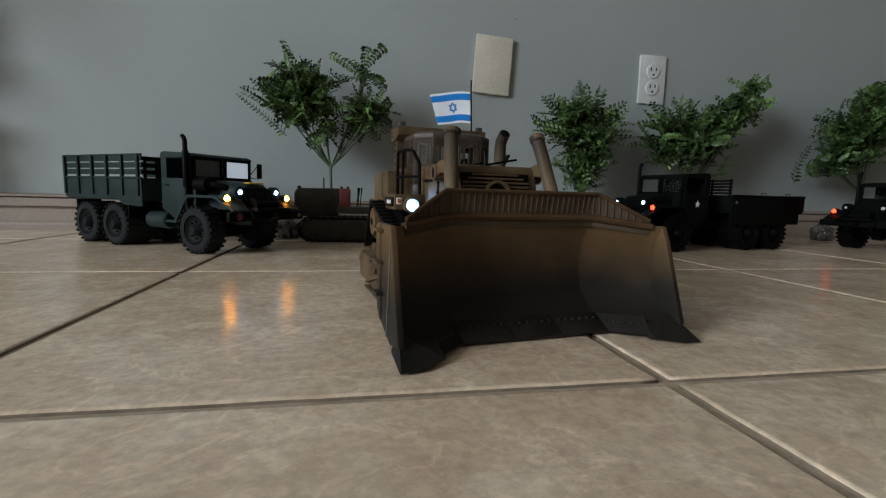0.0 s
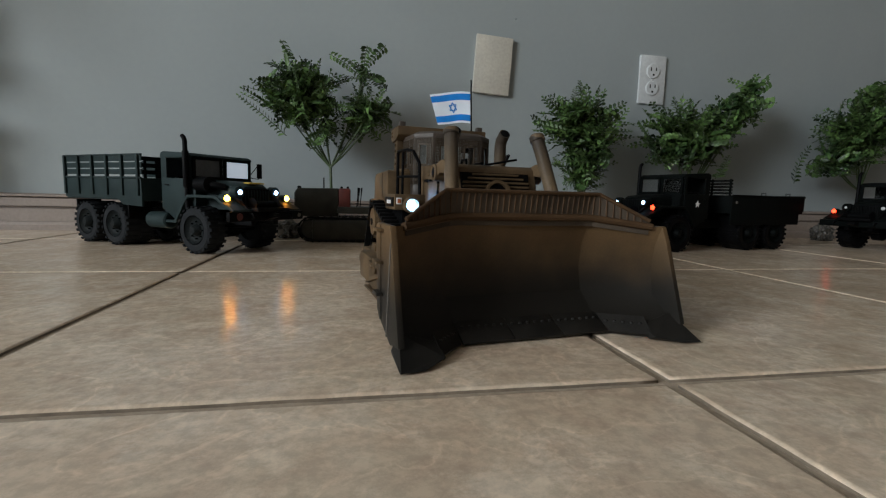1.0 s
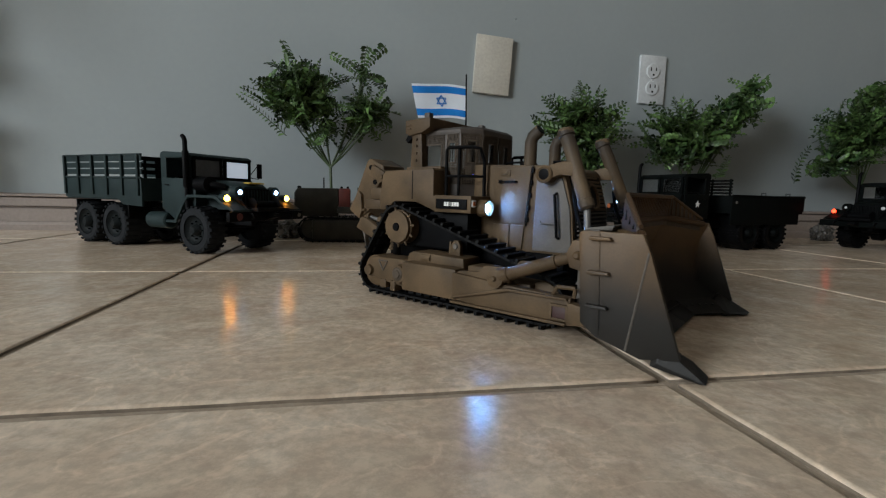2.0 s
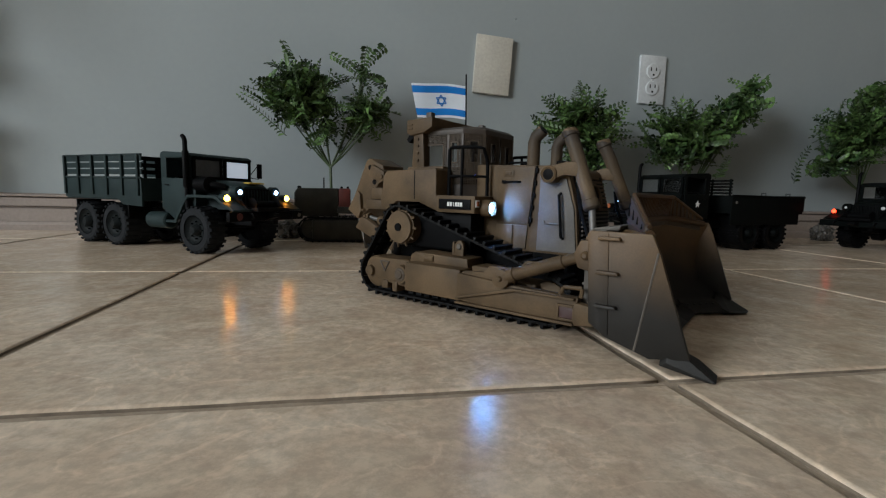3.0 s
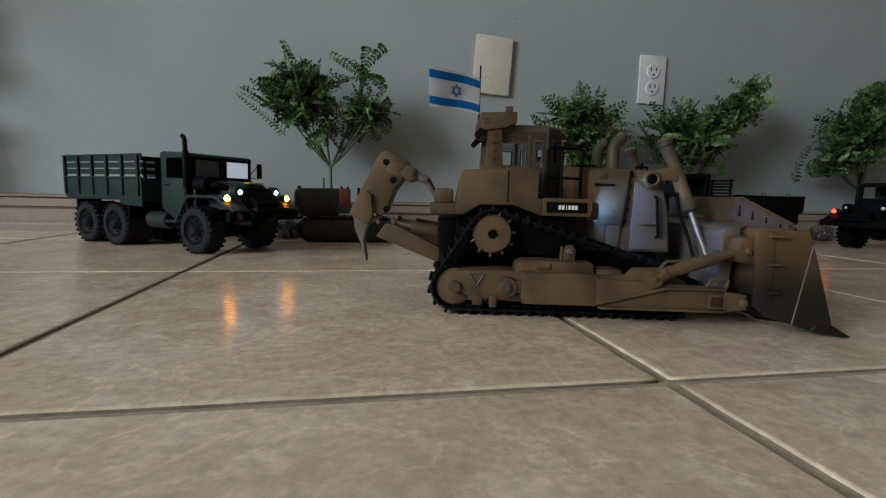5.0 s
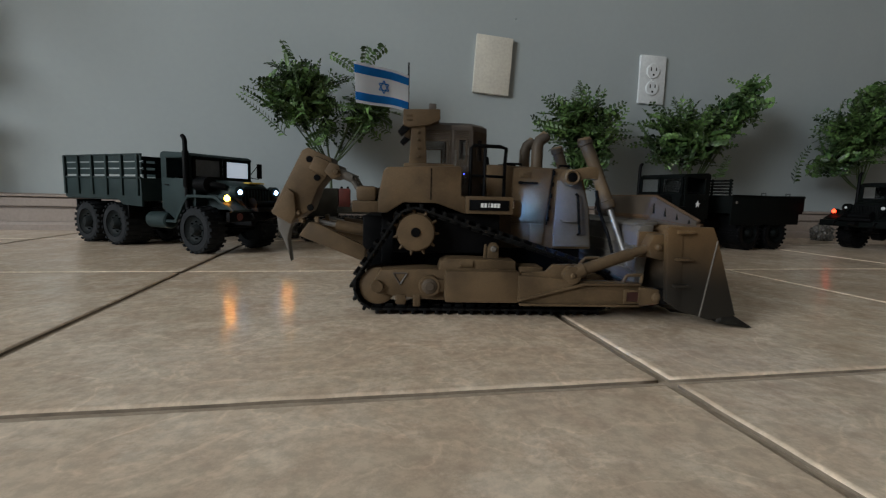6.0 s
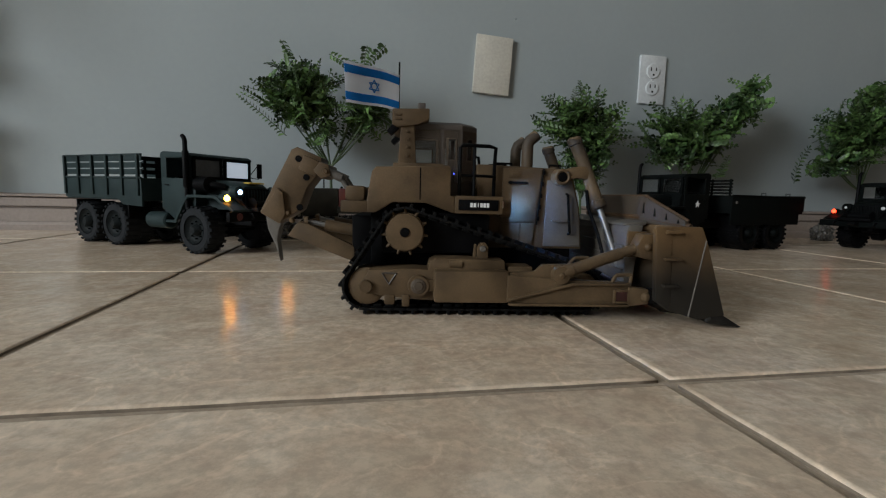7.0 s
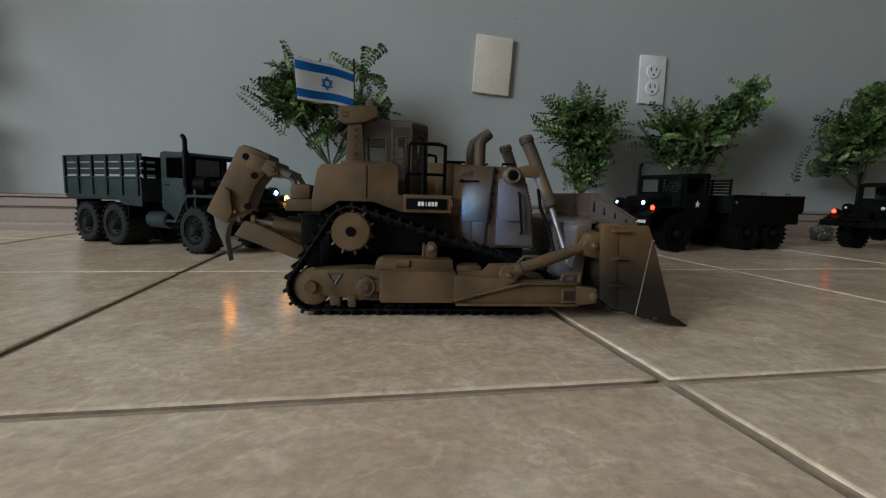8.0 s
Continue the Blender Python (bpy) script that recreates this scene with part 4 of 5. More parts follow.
    for i in range(41):
        y = -0.080 + 0.160 * i / 40
        a, b = on(bot, y), on(top, y)
        if b.z - a.z < 0.004:
            continue
        bm = bmesh.new()
        a, b = a + Vector((0.0002, 0, 0)), b + Vector((0.0002, 0, -0.0006))
        tube(bm, [a, b], 0.00062, 6)
        part("slat", bm, M_GUARD, guard)
        if i % 2 == 0 and abs(y) > 0.048:
            bm = bmesh.new()
            u, v = on(bot, y), on(top, y)
            tube(bm, [u.lerp(v, 0.25) + Vector((-0.0016, 0, 0)), u.lerp(v, 0.72) + Vector((-0.0016, 0, 0))], [0.0010, 0.0003], 6)
            part("vent", bm, M_BLACK, guard, "dark vent slot")
    bm = bmesh.new()
    prism(bm, [(0.1270, 0.0685), (0.1440, 0.0692), (0.1450, 0.0722), (0.1300, 0.0702)], -0.066, 0.066, 0.0006)
    part("top_panel", bm, M_DUST, bl, "sloping top panel")


def ripper(dz):
    bm = bmesh.new()
    prism(bm, [(-0.0995, 0.1060), (-0.1010, 0.1145), (-0.1195, 0.1222), (-0.1240, 0.1200), (-0.1490, 0.0705), (-0.1480, 0.0690), (-0.1350, 0.0612), (-0.1190, 0.0720), (-0.1120, 0.0905)], -0.0150, 0.0150, 0.0010)
    rip = part("ripper_carriage", bm, M_SAND, dz, "tall ripper carriage at the rear")
    bm = bmesh.new()
    for x, z in ((-0.1185, 0.1130), (-0.1125, 0.0985), (-0.1350, 0.0660), (-0.1180, 0.0745)):
        lathe(bm, [(-0.0157, 0.0024), (-0.0146, 0.0028)], "Y", (x, 0, z), 16)
    part("hole", bm, M_BLACK, rip, "dark bored hole")
    bm = bmesh.new()
    prism(bm, [(-0.1480, 0.0700), (-0.1345, 0.0895), (-0.1300, 0.0860), (-0.1285, 0.0690), (-0.1330, 0.0610)], -0.0185, 0.0185, 0.0010)
    part("shank_holder", bm, M_SAND, rip)
    bm = bmesh.new()
    for x, z in ((-0.1270, 0.0700), (-0.1240, 0.0640)):
        lathe(bm, [(-0.0180, 0.0012), (-0.0150, 0.0024)], "Y", (x, 0, z), 12)
    part("pin", bm, M_SAND, rip)
    bm = bmesh.new()
    prism(bm, [(-0.1475, 0.0680), (-0.1460, 0.0560), (-0.1420, 0.0470), (-0.1385, 0.0380), (-0.1362, 0.0290), (-0.1385, 0.0470), (-0.1370, 0.0560), (-0.1340, 0.0630)], -0.0055, 0.0055, 0.0008)
    part("claw", bm, M_DUST, rip, "curved grey ripper claw")
    bm = bmesh.new()
    prism(bm, [(-0.1185, 0.1050), (-0.1135, 0.1160), (-0.1015, 0.1110), (-0.1045, 0.0990)], -0.0185, 0.0185, 0.0014)
    prism(bm, [(-0.1060, 0.1035), (-0.1010, 0.1110), (-0.0940, 0.1085), (-0.0925, 0.1000), (-0.1000, 0.0975)], -0.0210, 0.0210, 0.0010)
    lathe(bm, [(-0.0222, 0.0016), (-0.0208, 0.0024)], "Y", (-0.0965, 0, 0.1035), 14)
    part("link", bm, M_SAND, rip)
    for s in (-1, 1):
        m = None if s < 0 else MIRROR
        bm = bmesh.new()
        tube(bm, [(-0.0960, -0.0160, 0.1035), (-0.0840, -0.0165, 0.0985)], 0.0034, 12, m)
        tube(bm, [(-0.0850, -0.0165, 0.0990), (-0.0740, -0.0170, 0.0820)], 0.0022, 12, m)
        part("upper_cylinder", bm, M_DUST, rip)
        bm = bmesh.new()
        prism(bm, [(-0.1240, 0.0530), (-0.1160, 0.0640), (-0.1080, 0.0625), (-0.0690, 0.0440), (-0.0700, 0.0330), (-0.0780, 0.0350)], -0.0300, -0.0240, 0.0012, m)
        part("lower_arm", bm, M_SAND, rip)
        bm = bmesh.new()
        tube(bm, [(-0.0960, -0.0230, 0.0615), (-0.0700, -0.0225, 0.0570)], 0.0046, 14, m)
        tube(bm, [(-0.1120, -0.0230, 0.0635), (-0.1090, -0.0230, 0.0640)], 0.0042, 12, m)
        cyl = part("tilt_cylinder", bm, M_SAND, rip)
        bm = bmesh.new()
        tube(bm, [(-0.1100, -0.0230, 0.0640), (-0.0950, -0.0230, 0.0613)], 0.0019, 10, m)
        part("piston_rod", bm, M_STEEL, rip, "bright steel piston rod")
    bm = bmesh.new()
    box(bm, -0.0745, -0.058, -0.030, 0.030, 0.030, 0.070, 0.0015)
    part("rear_frame", bm, M_BLACK, dz, "dark rear frame")


bull = bulldozer()

# the bulldozer's way: seconds, x, y, heading
TURN = [(-80.9, 0.0841, 0.4282), (-60.0, 0.0949, 0.4058), (-47.9, 0.1041, 0.3978), (-42.7, 0.1097, 0.3932), (-11.8, 0.1427, 0.3766)]


def spin(a):
    hs = [h for h, _, _ in TURN]
    return float(np.interp(a, hs, [x for _, x, _ in TURN])), float(np.interp(a, hs, [y for _, _, y in TURN])), a


def back(x):
    u = (0.1009 - x) / 0.0662
    return x, 0.3866 + 0.0035 * u, -7.25 + 2.29 * u


WAY = [(t, *spin(a)) for t, a in ((0.0, -80.9), (1.1, -80.9), (1.2, -79.4), (1.3, -76.0), (1.4, -72.6), (1.5, -69.0), (1.6, -64.8), (1.7, -60.0), (1.8, -55.3), (1.9, -51.6), (2.0, -49.2), (2.1, -48.1), (2.2, -47.9),
                                  (3.3, -47.9), (3.4, -46.2), (3.5, -42.8), (3.6, -39.2), (3.7, -35.5), (3.8, -31.6), (3.9, -27.5), (4.0, -23.2), (4.1, -19.0), (4.2, -15.2), (4.3, -12.1), (4.4, -11.8), (5.2, -11.8))]
WAY += [(5.3, 0.1390, 0.3774, -11.5), (5.4, 0.1320, 0.3789, -10.7), (5.5, 0.1245, 0.3808, -9.8), (5.6, 0.1168, 0.3828, -8.9), (5.7, 0.1090, 0.3848, -8.0)]
WAY += [(t, *back(x)) for t, x in ((5.8, 0.1009), (5.9, 0.0915), (6.0, 0.0822), (6.1, 0.0768), (6.2, 0.0744), (6.4, 0.0740), (7.3, 0.0740), (7.4, 0.0735), (7.5, 0.0664), (7.6, 0.0573), (7.7, 0.0470), (7.8, 0.0395), (7.9, 0.0350), (8.0, 0.0347))]


def motions():
    walk(bull, [(t, pose(x, y, 0, 0, 0, a)) for t, x, y, a in WAY])
    run = {-1: [0.0], 1: [0.0]}
    for (t0, x0, y0, a0), (t1, x1, y1, a1) in zip(WAY, WAY[1:]):
        mid = radians((a0 + a1) / 2)
        ahead = (x1 - x0) * math.cos(mid) + (y1 - y0) * math.sin(mid)
        for s in (-1, 1):
            run[s].append(run[s][-1] + ahead - s * 0.0525 * radians(a1 - a0))
    for ob, s, s0 in MOVING["shoes"]:
        walk(ob, [(w[0], shoe_pose(s, s0 + d)) for w, d in zip(WAY, run[s])])
    for ob, s, (cx, cz), r in MOVING["wheels"]:
        walk(ob, [(w[0], pose(cx, s * 0.0525, cz, 0, math.degrees(d / r), 0)) for w, d in zip(WAY, run[s])])


# ---- model trucks: x forward, origin on the floor under the front axle ----
def wheel_parts(truck, x, side, width, y, rubber, metal):
    r = 0.0320
    bm = bmesh.new()
    lathe(bm, [(-width / 2 + 0.0065, r * 0.30), (-width / 2 + 0.006, r * 0.58), (-width / 2, r * 0.63), (-width / 2, r * 0.86), (-width / 2 + 0.003, r * 0.982), (width / 2 - 0.003, r * 0.982), (width / 2, r * 0.86), (width / 2, r * 0.63), (width / 2 - 0.006, r * 0.58), (width / 2 - 0.0065, r * 0.30)], "Y", (0, 0, 0), 32)
    lugs = bmesh.new()
    for k in range(22):
        for half in (-1, 1):
            a = 2 * math.pi * (k + 0.25 * half) / 22
            box(lugs, -0.0021, 0.0021, half * width * 0.06, half * (width / 2 + 0.0006), r * 0.93, r, 0.0005, Matrix.Rotation(a, 4, "Y"))
    tyre = part("wheel", bm, rubber, truck, "black knobbly rubber tyre", m=pose(x, side * y, r))
    tagged(part("tread", lugs, rubber, tyre, "black tread blocks"), kind="stuff")
    bm = bmesh.new()
    o = side * (width / 2 - 0.002)
    lathe(bm, [(o - side * 0.004, r * 0.30), (o - side * 0.004, r * 0.52), (o + side * 0.0005, r * 0.60), (o + side * 0.0015, r * 0.58), (o - side * 0.002, r * 0.50), (o - side * 0.003, r * 0.42)], "Y", (0, 0, 0), 28)
    lathe(bm, [(o - side * 0.004, r * 0.30), (o + side * 0.002, r * 0.22), (o + side * 0.0045, r * 0.14)], "Y", (0, 0, 0), 18)
    part("rim", bm, metal, tyre, "dark olive wheel rim")
    bm = bmesh.new()
    for k in range(8):
        a = 2 * math.pi * k / 8
        lathe(bm, [(o - side * 0.004, 0.0012), (o + side * 0.0005, 0.0010)], "Y", (r * 0.36 * math.cos(a), 0, r * 0.36 * math.sin(a)), 6)
    part("wheel_nut", bm, metal, tyre)


M_TYRE = mat("tyre_rubber", (0.0165, 0.0185, 0.0210), (0.0095, 0.0105, 0.0120), rough=0.75, spec=0.16, scale=80, bump=0.25, bump_scale=900)
M_DRAB = M_OLIVE
M_RIM = mat("rim_olive", (0.0085, 0.0115, 0.0120), (0.0055, 0.0075, 0.0080), rough=0.6, spec=0.14, scale=60, bump=0.1, bump_scale=900)
# Near-black copy of the olive, with the right-hand trucks' shade put into it.
M_SHADED_OLIVE = mat("shaded_olive", (0.0032, 0.0044, 0.0043), (0.0020, 0.0028, 0.0027), rough=0.55, spec=0.06, scale=40, bump=0.05, bump_scale=900)
M_PANE = mat("hazy_pane", (0.10, 0.11, 0.12), (0.08, 0.09, 0.10), rough=0.2, scale=40)
# Emission added to this pane stands in for brightness seen in the glass.
M_GLOWPANE = mat("self_glowing_pane", (0.80, 0.85, 0.90), (0.70, 0.76, 0.82), rough=0.35, scale=60, emit=(0.72, 0.84, 1.0), power=0.40)


def truck(label, m, stake, lights, marker, glow_pane):
    # Low-bed trucks: body, tyres and rims use colours darkened for shade.
    M_OLIVE = M_DRAB if stake else M_SHADED_OLIVE
    skin = (M_TYRE, M_RIM) if stake else (M_BLACK, M_SHADED_OLIVE)
    tk = thing("army_truck", m, label, "toy truck", "model army trucks")
    bm = bmesh.new()
    for y in (-0.024, 0.016):
        box(bm, -0.300, 0.068, y, y + 0.008, 0.040, 0.054, 0.001)
    for x in (-0.178, -0.252, 0.0):
        lathe(bm, [(-0.045, 0.006), (0.045, 0.006)], "Y", (x, 0, 0.032), 12)
        lathe(bm, [(-0.012, 0.006), (-0.008, 0.0125), (0.008, 0.0125), (0.012, 0.006)], "Y", (x, 0, 0.032), 14)
    box(bm, -0.070, 0.030, -0.016, 0.016, 0.034, 0.060, 0.004)
    part("chassis", bm, M_BLACK, tk, "black ladder chassis")
    for s in (-1, 1):
        wheel_parts(tk, 0.0, s, 0.027, 0.0450, *skin)
        wheel_parts(tk, -0.178, s, 0.042, 0.0385, *skin)
        wheel_parts(tk, -0.252, s, 0.042, 0.0385, *skin)
    # cargo bed
    bm = bmesh.new()
    x0, x1 = (-0.300, -0.103) if stake else (-0.326, -0.120)
    low = 0.068
    box(bm, x0, x1, -0.060, 0.060, low, low + 0.005, 0.0008)
    bed = part("bed_floor", bm, M_OLIVE, tk)
    wall_top = 0.1005
    for s in (-1, 1):
        mm = None if s < 0 else MIRROR
        bm = bmesh.new()
        if stake:
            prism(bm, [(x0, wall_top), (x1, wall_top), (x1, 0.060), (x1 + -0.045, 0.0615), (x1 - 0.058, 0.070), (x0, 0.070)], -0.062, -0.0585, 0.0006, mm)
        else:
            prism(bm, [(x0, wall_top + 0.003), (x1, wall_top), (x1, 0.048), (x0 + 0.014, 0.048), (x0 + 0.014, 0.071), (x0, 0.073)], -0.062, -0.0585, 0.0006, mm)
        part("side_board", bm, M_OLIVE, bed)
        bm = bmesh.new()
        tube(bm, [(x0, -0.0622, wall_top), (x1, -0.0622, wall_top)], 0.0016, 8, mm)
        part("side_rail", bm, M_OLIVE, bed)
        if stake:
            n = 6
            for k in range(n):
                x = x0 + 0.004 + (x1 - x0 - 0.010) * k / (n - 1)
                bm = bmesh.new()
                box(bm, x - 0.0022, x + 0.0022, -0.0645, -0.0605, 0.075, 0.1335, 0.0005, mm)
                part("stake", bm, M_OLIVE, bed)
            for z in (0.1055, 0.1150, 0.1245):
                bm = bmesh.new()
                box(bm, x0, x1, -0.0612, -0.0592, z - 0.0004, z + 0.0074, 0.0005, mm)
                part("slat", bm, M_OLIVE, bed)
            bm = bmesh.new()
            box(bm, x0, x1, -0.0625, -0.0590, 0.1318, 0.1345, 0.0005, mm)
            part("top_rail", bm, M_OLIVE, bed)
        else:
            for x in (x0 + 0.05, x0 + 0.12):
                bm = bmesh.new()
                tube(bm, [(x - 0.006, -0.060, wall_top), (x - 0.006, -0.060, wall_top + 0.006), (x + 0.006, -0.060, wall_top + 0.006), (x + 0.006, -0.060, wall_top)], 0.0007, 6, mm)
                part("lashing_loop", bm, M_OLIVE, bed)
            bm = bmesh.new()
            lathe(bm, [(-0.0632, 0.0022), (-0.0618, 0.0026)], "Y", (x1 - 0.012, 0, 0.088), 14, mm)
            part("badge", bm, M_DUST, bed, "pale round badge")
    for x, name in ((x0, "tailgate"), (x1 - 0.003, "headboard")):
        bm = bmesh.new()
        box(bm, x, x + 0.003, -0.0585, 0.0585, 0.070, wall_top, 0.0006)
        part(name, bm, M_OLIVE, bed)
    bm = bmesh.new()
    for z in ((0.1055, 0.1150, 0.1245) if stake else (0.103, 0.1085, 0.114, 0.1195, 0.125)):
        box(bm, x1 - 0.003, x1 - 0.001, -0.0585, 0.0585, z, z + (0.0062 if stake else 0.0032), 0.0004)
    for y in (-0.056, -0.020, 0.017, 0.053):
        box(bm, x1 - 0.0035, x1 - 0.0005, y, y + 0.003, 0.098, 0.1300, 0.0004)
    if stake:
        box(bm, x1 - 0.0025, x1 - 0.0015, -0.040, 0.0585, 0.098, 0.1310, 0.0003)
    # Black replaces olive on the stake truck's rack, carrying the gap's shade in its colour.
    part("front_rack", bm, M_BLACK if stake else M_OLIVE, bed, "slatted front board, darkened for shade")
    for x in (-0.285, -0.150):
        for s in (-1, 1):
            bm = bmesh.new()
            box(bm, x, x + 0.003, s * 0.020, s * 0.055, 0.038, 0.066, 0.0005)
            part("mud_flap", bm, M_BLACK, tk, "black mud flap")
    # cab: roof, rear wall, doors, windscreen
    bm = bmesh.new()
    prism(bm, [(-0.078, 0.1285), (-0.076, 0.1360), (-0.070, 0.1380), (-0.018, 0.1350), (-0.0120, 0.1315), (-0.0125, 0.1285)], -0.0505, 0.0505, 0.0012)
    cab = part("cab_roof", bm, M_OLIVE, tk)
    bm = bmesh.new()
    box(bm, -0.078, -0.0745, -0.0490, 0.0490, 0.058, 0.130, 0.0008)
    part("cab_back", bm, M_OLIVE, cab)
    bm = bmesh.new()
    box(bm, -0.074, -0.010, -0.048, 0.048, 0.052, 0.058, 0.0008)
    prism(bm, [(-0.018, 0.058), (-0.006, 0.058), (-0.006, 0.092), (-0.0105, 0.1005), (-0.018, 0.1005)], -0.0495, 0.0495, 0.0010)
    part("cowl", bm, M_OLIVE, cab)
    bm = bmesh.new()
    for y in (-0.034, 0.012):
        box(bm, -0.068, -0.045, y, y + 0.022, 0.058, 0.080, 0.003)
        box(bm, -0.072, -0.064, y, y + 0.022, 0.075, 0.105, 0.003)
    part("seat", bm, M_BLACK, cab, "dark bench seats")
    bm = bmesh.new()
    lathe(bm, [(-0.0007, 0.0110), (0.0007, 0.0122), (0.0016, 0.0110)], "X", (-0.030, 0.020, 0.096), 20)
    part("steering_wheel", bm, M_BLACK, cab, "black steering wheel")
    for s in (-1, 1):
        mm = None if s < 0 else MIRROR
        bm = bmesh.new()
        prism(bm, [(-0.0735, 0.1015), (-0.0150, 0.1005), (-0.0150, 0.060), (-0.0320, 0.0440), (-0.0480, 0.0440), (-0.0735, 0.060)], -0.0512, -0.0480, 0.0008, mm)
        door = part("door", bm, M_OLIVE, cab)
        for xa in (-0.0735, -0.0195):
            bm = bmesh.new()
            box(bm, xa, xa + (0.010 if xa < -0.05 else 0.005), -0.0508, -0.0480, 0.100, 0.130, 0.0005, mm)
            part("window_post", bm, M_OLIVE, door)
        bm = bmesh.new()
        tube(bm, [(-0.064, -0.0512, 0.0920), (-0.064, -0.0530, 0.0920), (-0.057, -0.0530, 0.0915)], 0.0008, 6, mm)
        part("handle", bm, M_BLACK, door, "black handle")
        if not stake:
            bm = bmesh.new()
            ring = []
            for k in range(10):
                rr = 0.0062 if k % 2 == 0 else 0.0026
                a = math.pi / 2 + math.pi * k / 5
                ring.append((-0.047 + rr * math.cos(a), 0.083 + rr * math.sin(a)))
            prism(bm, ring, -0.0519, -0.0510, 0, mm)
            part("star", bm, M_PAINT_WHITE, door, "white five-pointed star", smooth=False)
        # front fender
        bm = bmesh.new()
        prism(bm, [(-0.040, 0.044), (-0.0235, 0.066), (-0.012, 0.0790), (0.043, 0.0790), (0.050, 0.0750), (0.060, 0.0685), (0.076, 0.0615), (0.0755, 0.0590), (0.058, 0.0655), (0.040, 0.0755), (-0.0105, 0.0755), (-0.0205, 0.0640), (-0.036, 0.042)], -0.0585, -0.028, 0.0006, mm)
        fender = part("fender", bm, M_OLIVE, tk)
        bm = bmesh.new()
        prism(bm, [(0.038, 0.0775), (0.056, 0.0755), (0.074, 0.0625), (0.070, 0.0520), (0.040, 0.0520)], -0.0335, -0.0300, 0.0005, mm)
        part("inner_panel", bm, M_BLACK, fender)
        bm = bmesh.new()
        lathe(bm, [(0.0440, 0.0030), (0.0460, 0.0050), (0.0560, 0.0052), (0.0568, 0.0046)], "X", (0, -0.0515, 0.0760), 16, mm)
        lamp = part("marker_lamp", bm, M_OLIVE, tk)
        bm = bmesh.new()
        lathe(bm, [(0.0560, 0.0044), (0.0582, 0.0038), (0.0590, 0.0015)], "X", (0, -0.0515, 0.0760), 16, mm)
        part("lens", bm, (marker if (stake or (s > 0) == lights) else M_ORANGE), lamp, "glowing lens")
        bm = bmesh.new()
        lathe(bm, [(0.0440, 0.0050), (0.0460, 0.0082), (0.0560, 0.0080), (0.0570, 0.0070)], "X", (0, -0.0310, 0.0840), 20, mm)
        lamp = part("headlamp", bm, M_OLIVE, tk)
        bm = bmesh.new()
        rad = 0.0038 if (stake or s > 0) else 0.0028
        lathe(bm, [(0.0560, rad), (0.0580, rad * 0.85), (0.0588, rad * 0.4)], "X", (0, -0.0310, 0.0840), 18, mm)
        part("lens", bm, M_HEAD if lights else M_LENS, lamp, "round lens")
    # windscreen
    for i, (y0, y1) in enumerate(((-0.0475, -0.0015), (0.0015, 0.0475))):
        bm = bmesh.new()
        for a, b, z0, z1 in ((y0, y0 + 0.004, 0.1005, 0.1300), (y1 - 0.004, y1, 0.1005, 0.1300), (y0, y1, 0.1005, 0.1040), (y0, y1, 0.1265, 0.1305)):
            box(bm, -0.0150, -0.0115, a, b, z0, z1, 0.0004)
        frame_ = part("windscreen_frame", bm, M_BLACK if stake else M_OLIVE, cab, "dark window frame")
        bm = bmesh.new()
        box(bm, -0.0136, -0.0130, y0 + 0.004, y1 - 0.004, 0.104, 0.1265)
        part("pane", bm, M_GLOWPANE if (glow_pane and i == 1) else (M_PANE if stake else M_GLASS), frame_, "pane", smooth=False)
    # hood and nose
    bm = bmesh.new()
    t = bmesh.new()
    loops = []
    for x, w, top in ((-0.008, 0.034, 0.1000), (0.020, 0.031, 0.0985), (0.044, 0.027, 0.0960), (0.0510, 0.0255, 0.0920)):
        prof = [(-w, 0.060), (-w, top - 0.012), (-w * 0.93, top - 0.005), (-w * 0.70, top - 0.0012), (0, top), (w * 0.70, top - 0.0012), (w * 0.93, top - 0.005), (w, top - 0.012), (w, 0.060)]
        loops.append([t.verts.new((x, y, z)) for y, z in prof])
    for p, q in zip(loops, loops[1:]):
        for k in range(len(p)):
            j = (k + 1) % len(p)
            t.faces.new([p[k], p[j], q[j], q[k]])
    t.faces.new(loops[0])
    t.faces.new(loops[-1][::-1])
    bmesh.ops.recalc_face_normals(t, faces=t.faces)
    join(bm, t)
    hood = part("hood", bm, M_OLIVE, tk)
    bm = bmesh.new()
    box(bm, 0.0505, 0.0535, -0.0225, 0.0225, 0.058, 0.0890, 0.001)
    grille = part("grille", bm, M_BLACK, hood, "black radiator grille")
    for k in range(9):
        bm = bmesh.new()
        y = -0.020 + 0.005 * k
        box(bm, 0.0530, 0.0548, y - 0.0009, y + 0.0009, 0.060, 0.0870, 0.0003)
        part("bar", bm, M_OLIVE, grille)
    bm = bmesh.new()
    box(bm, 0.0420, 0.0530, -0.013, 0.013, 0.0958, 0.0975, 0.0004, Matrix.Rotation(radians(4), 4, "Y") @ Matrix.Translation((-0.006, 0, 0.003)))
    if stake:
        part("name_strip", bm, M_YELLOW, hood, "yellow strip")
    else:
        bm.free()
    if stake:
        bm = bmesh.new()
        lathe(bm, [(-0.010, 0.006), (-0.008, 0.0105), (0.014, 0.0105), (0.016, 0.0060)], "X", (0, -0.0420, 0.0930), 20)
        tube(bm, [(0.012, -0.042, 0.093), (0.022, -0.038, 0.0925), (0.028, -0.030, 0.090)], 0.0045, 12)
        part("air_cleaner", bm, M_BLACK, tk, "black air cleaner canister")
    # upright exhaust, mirror, tank
    bm = bmesh.new()
    stack_y = -0.0550
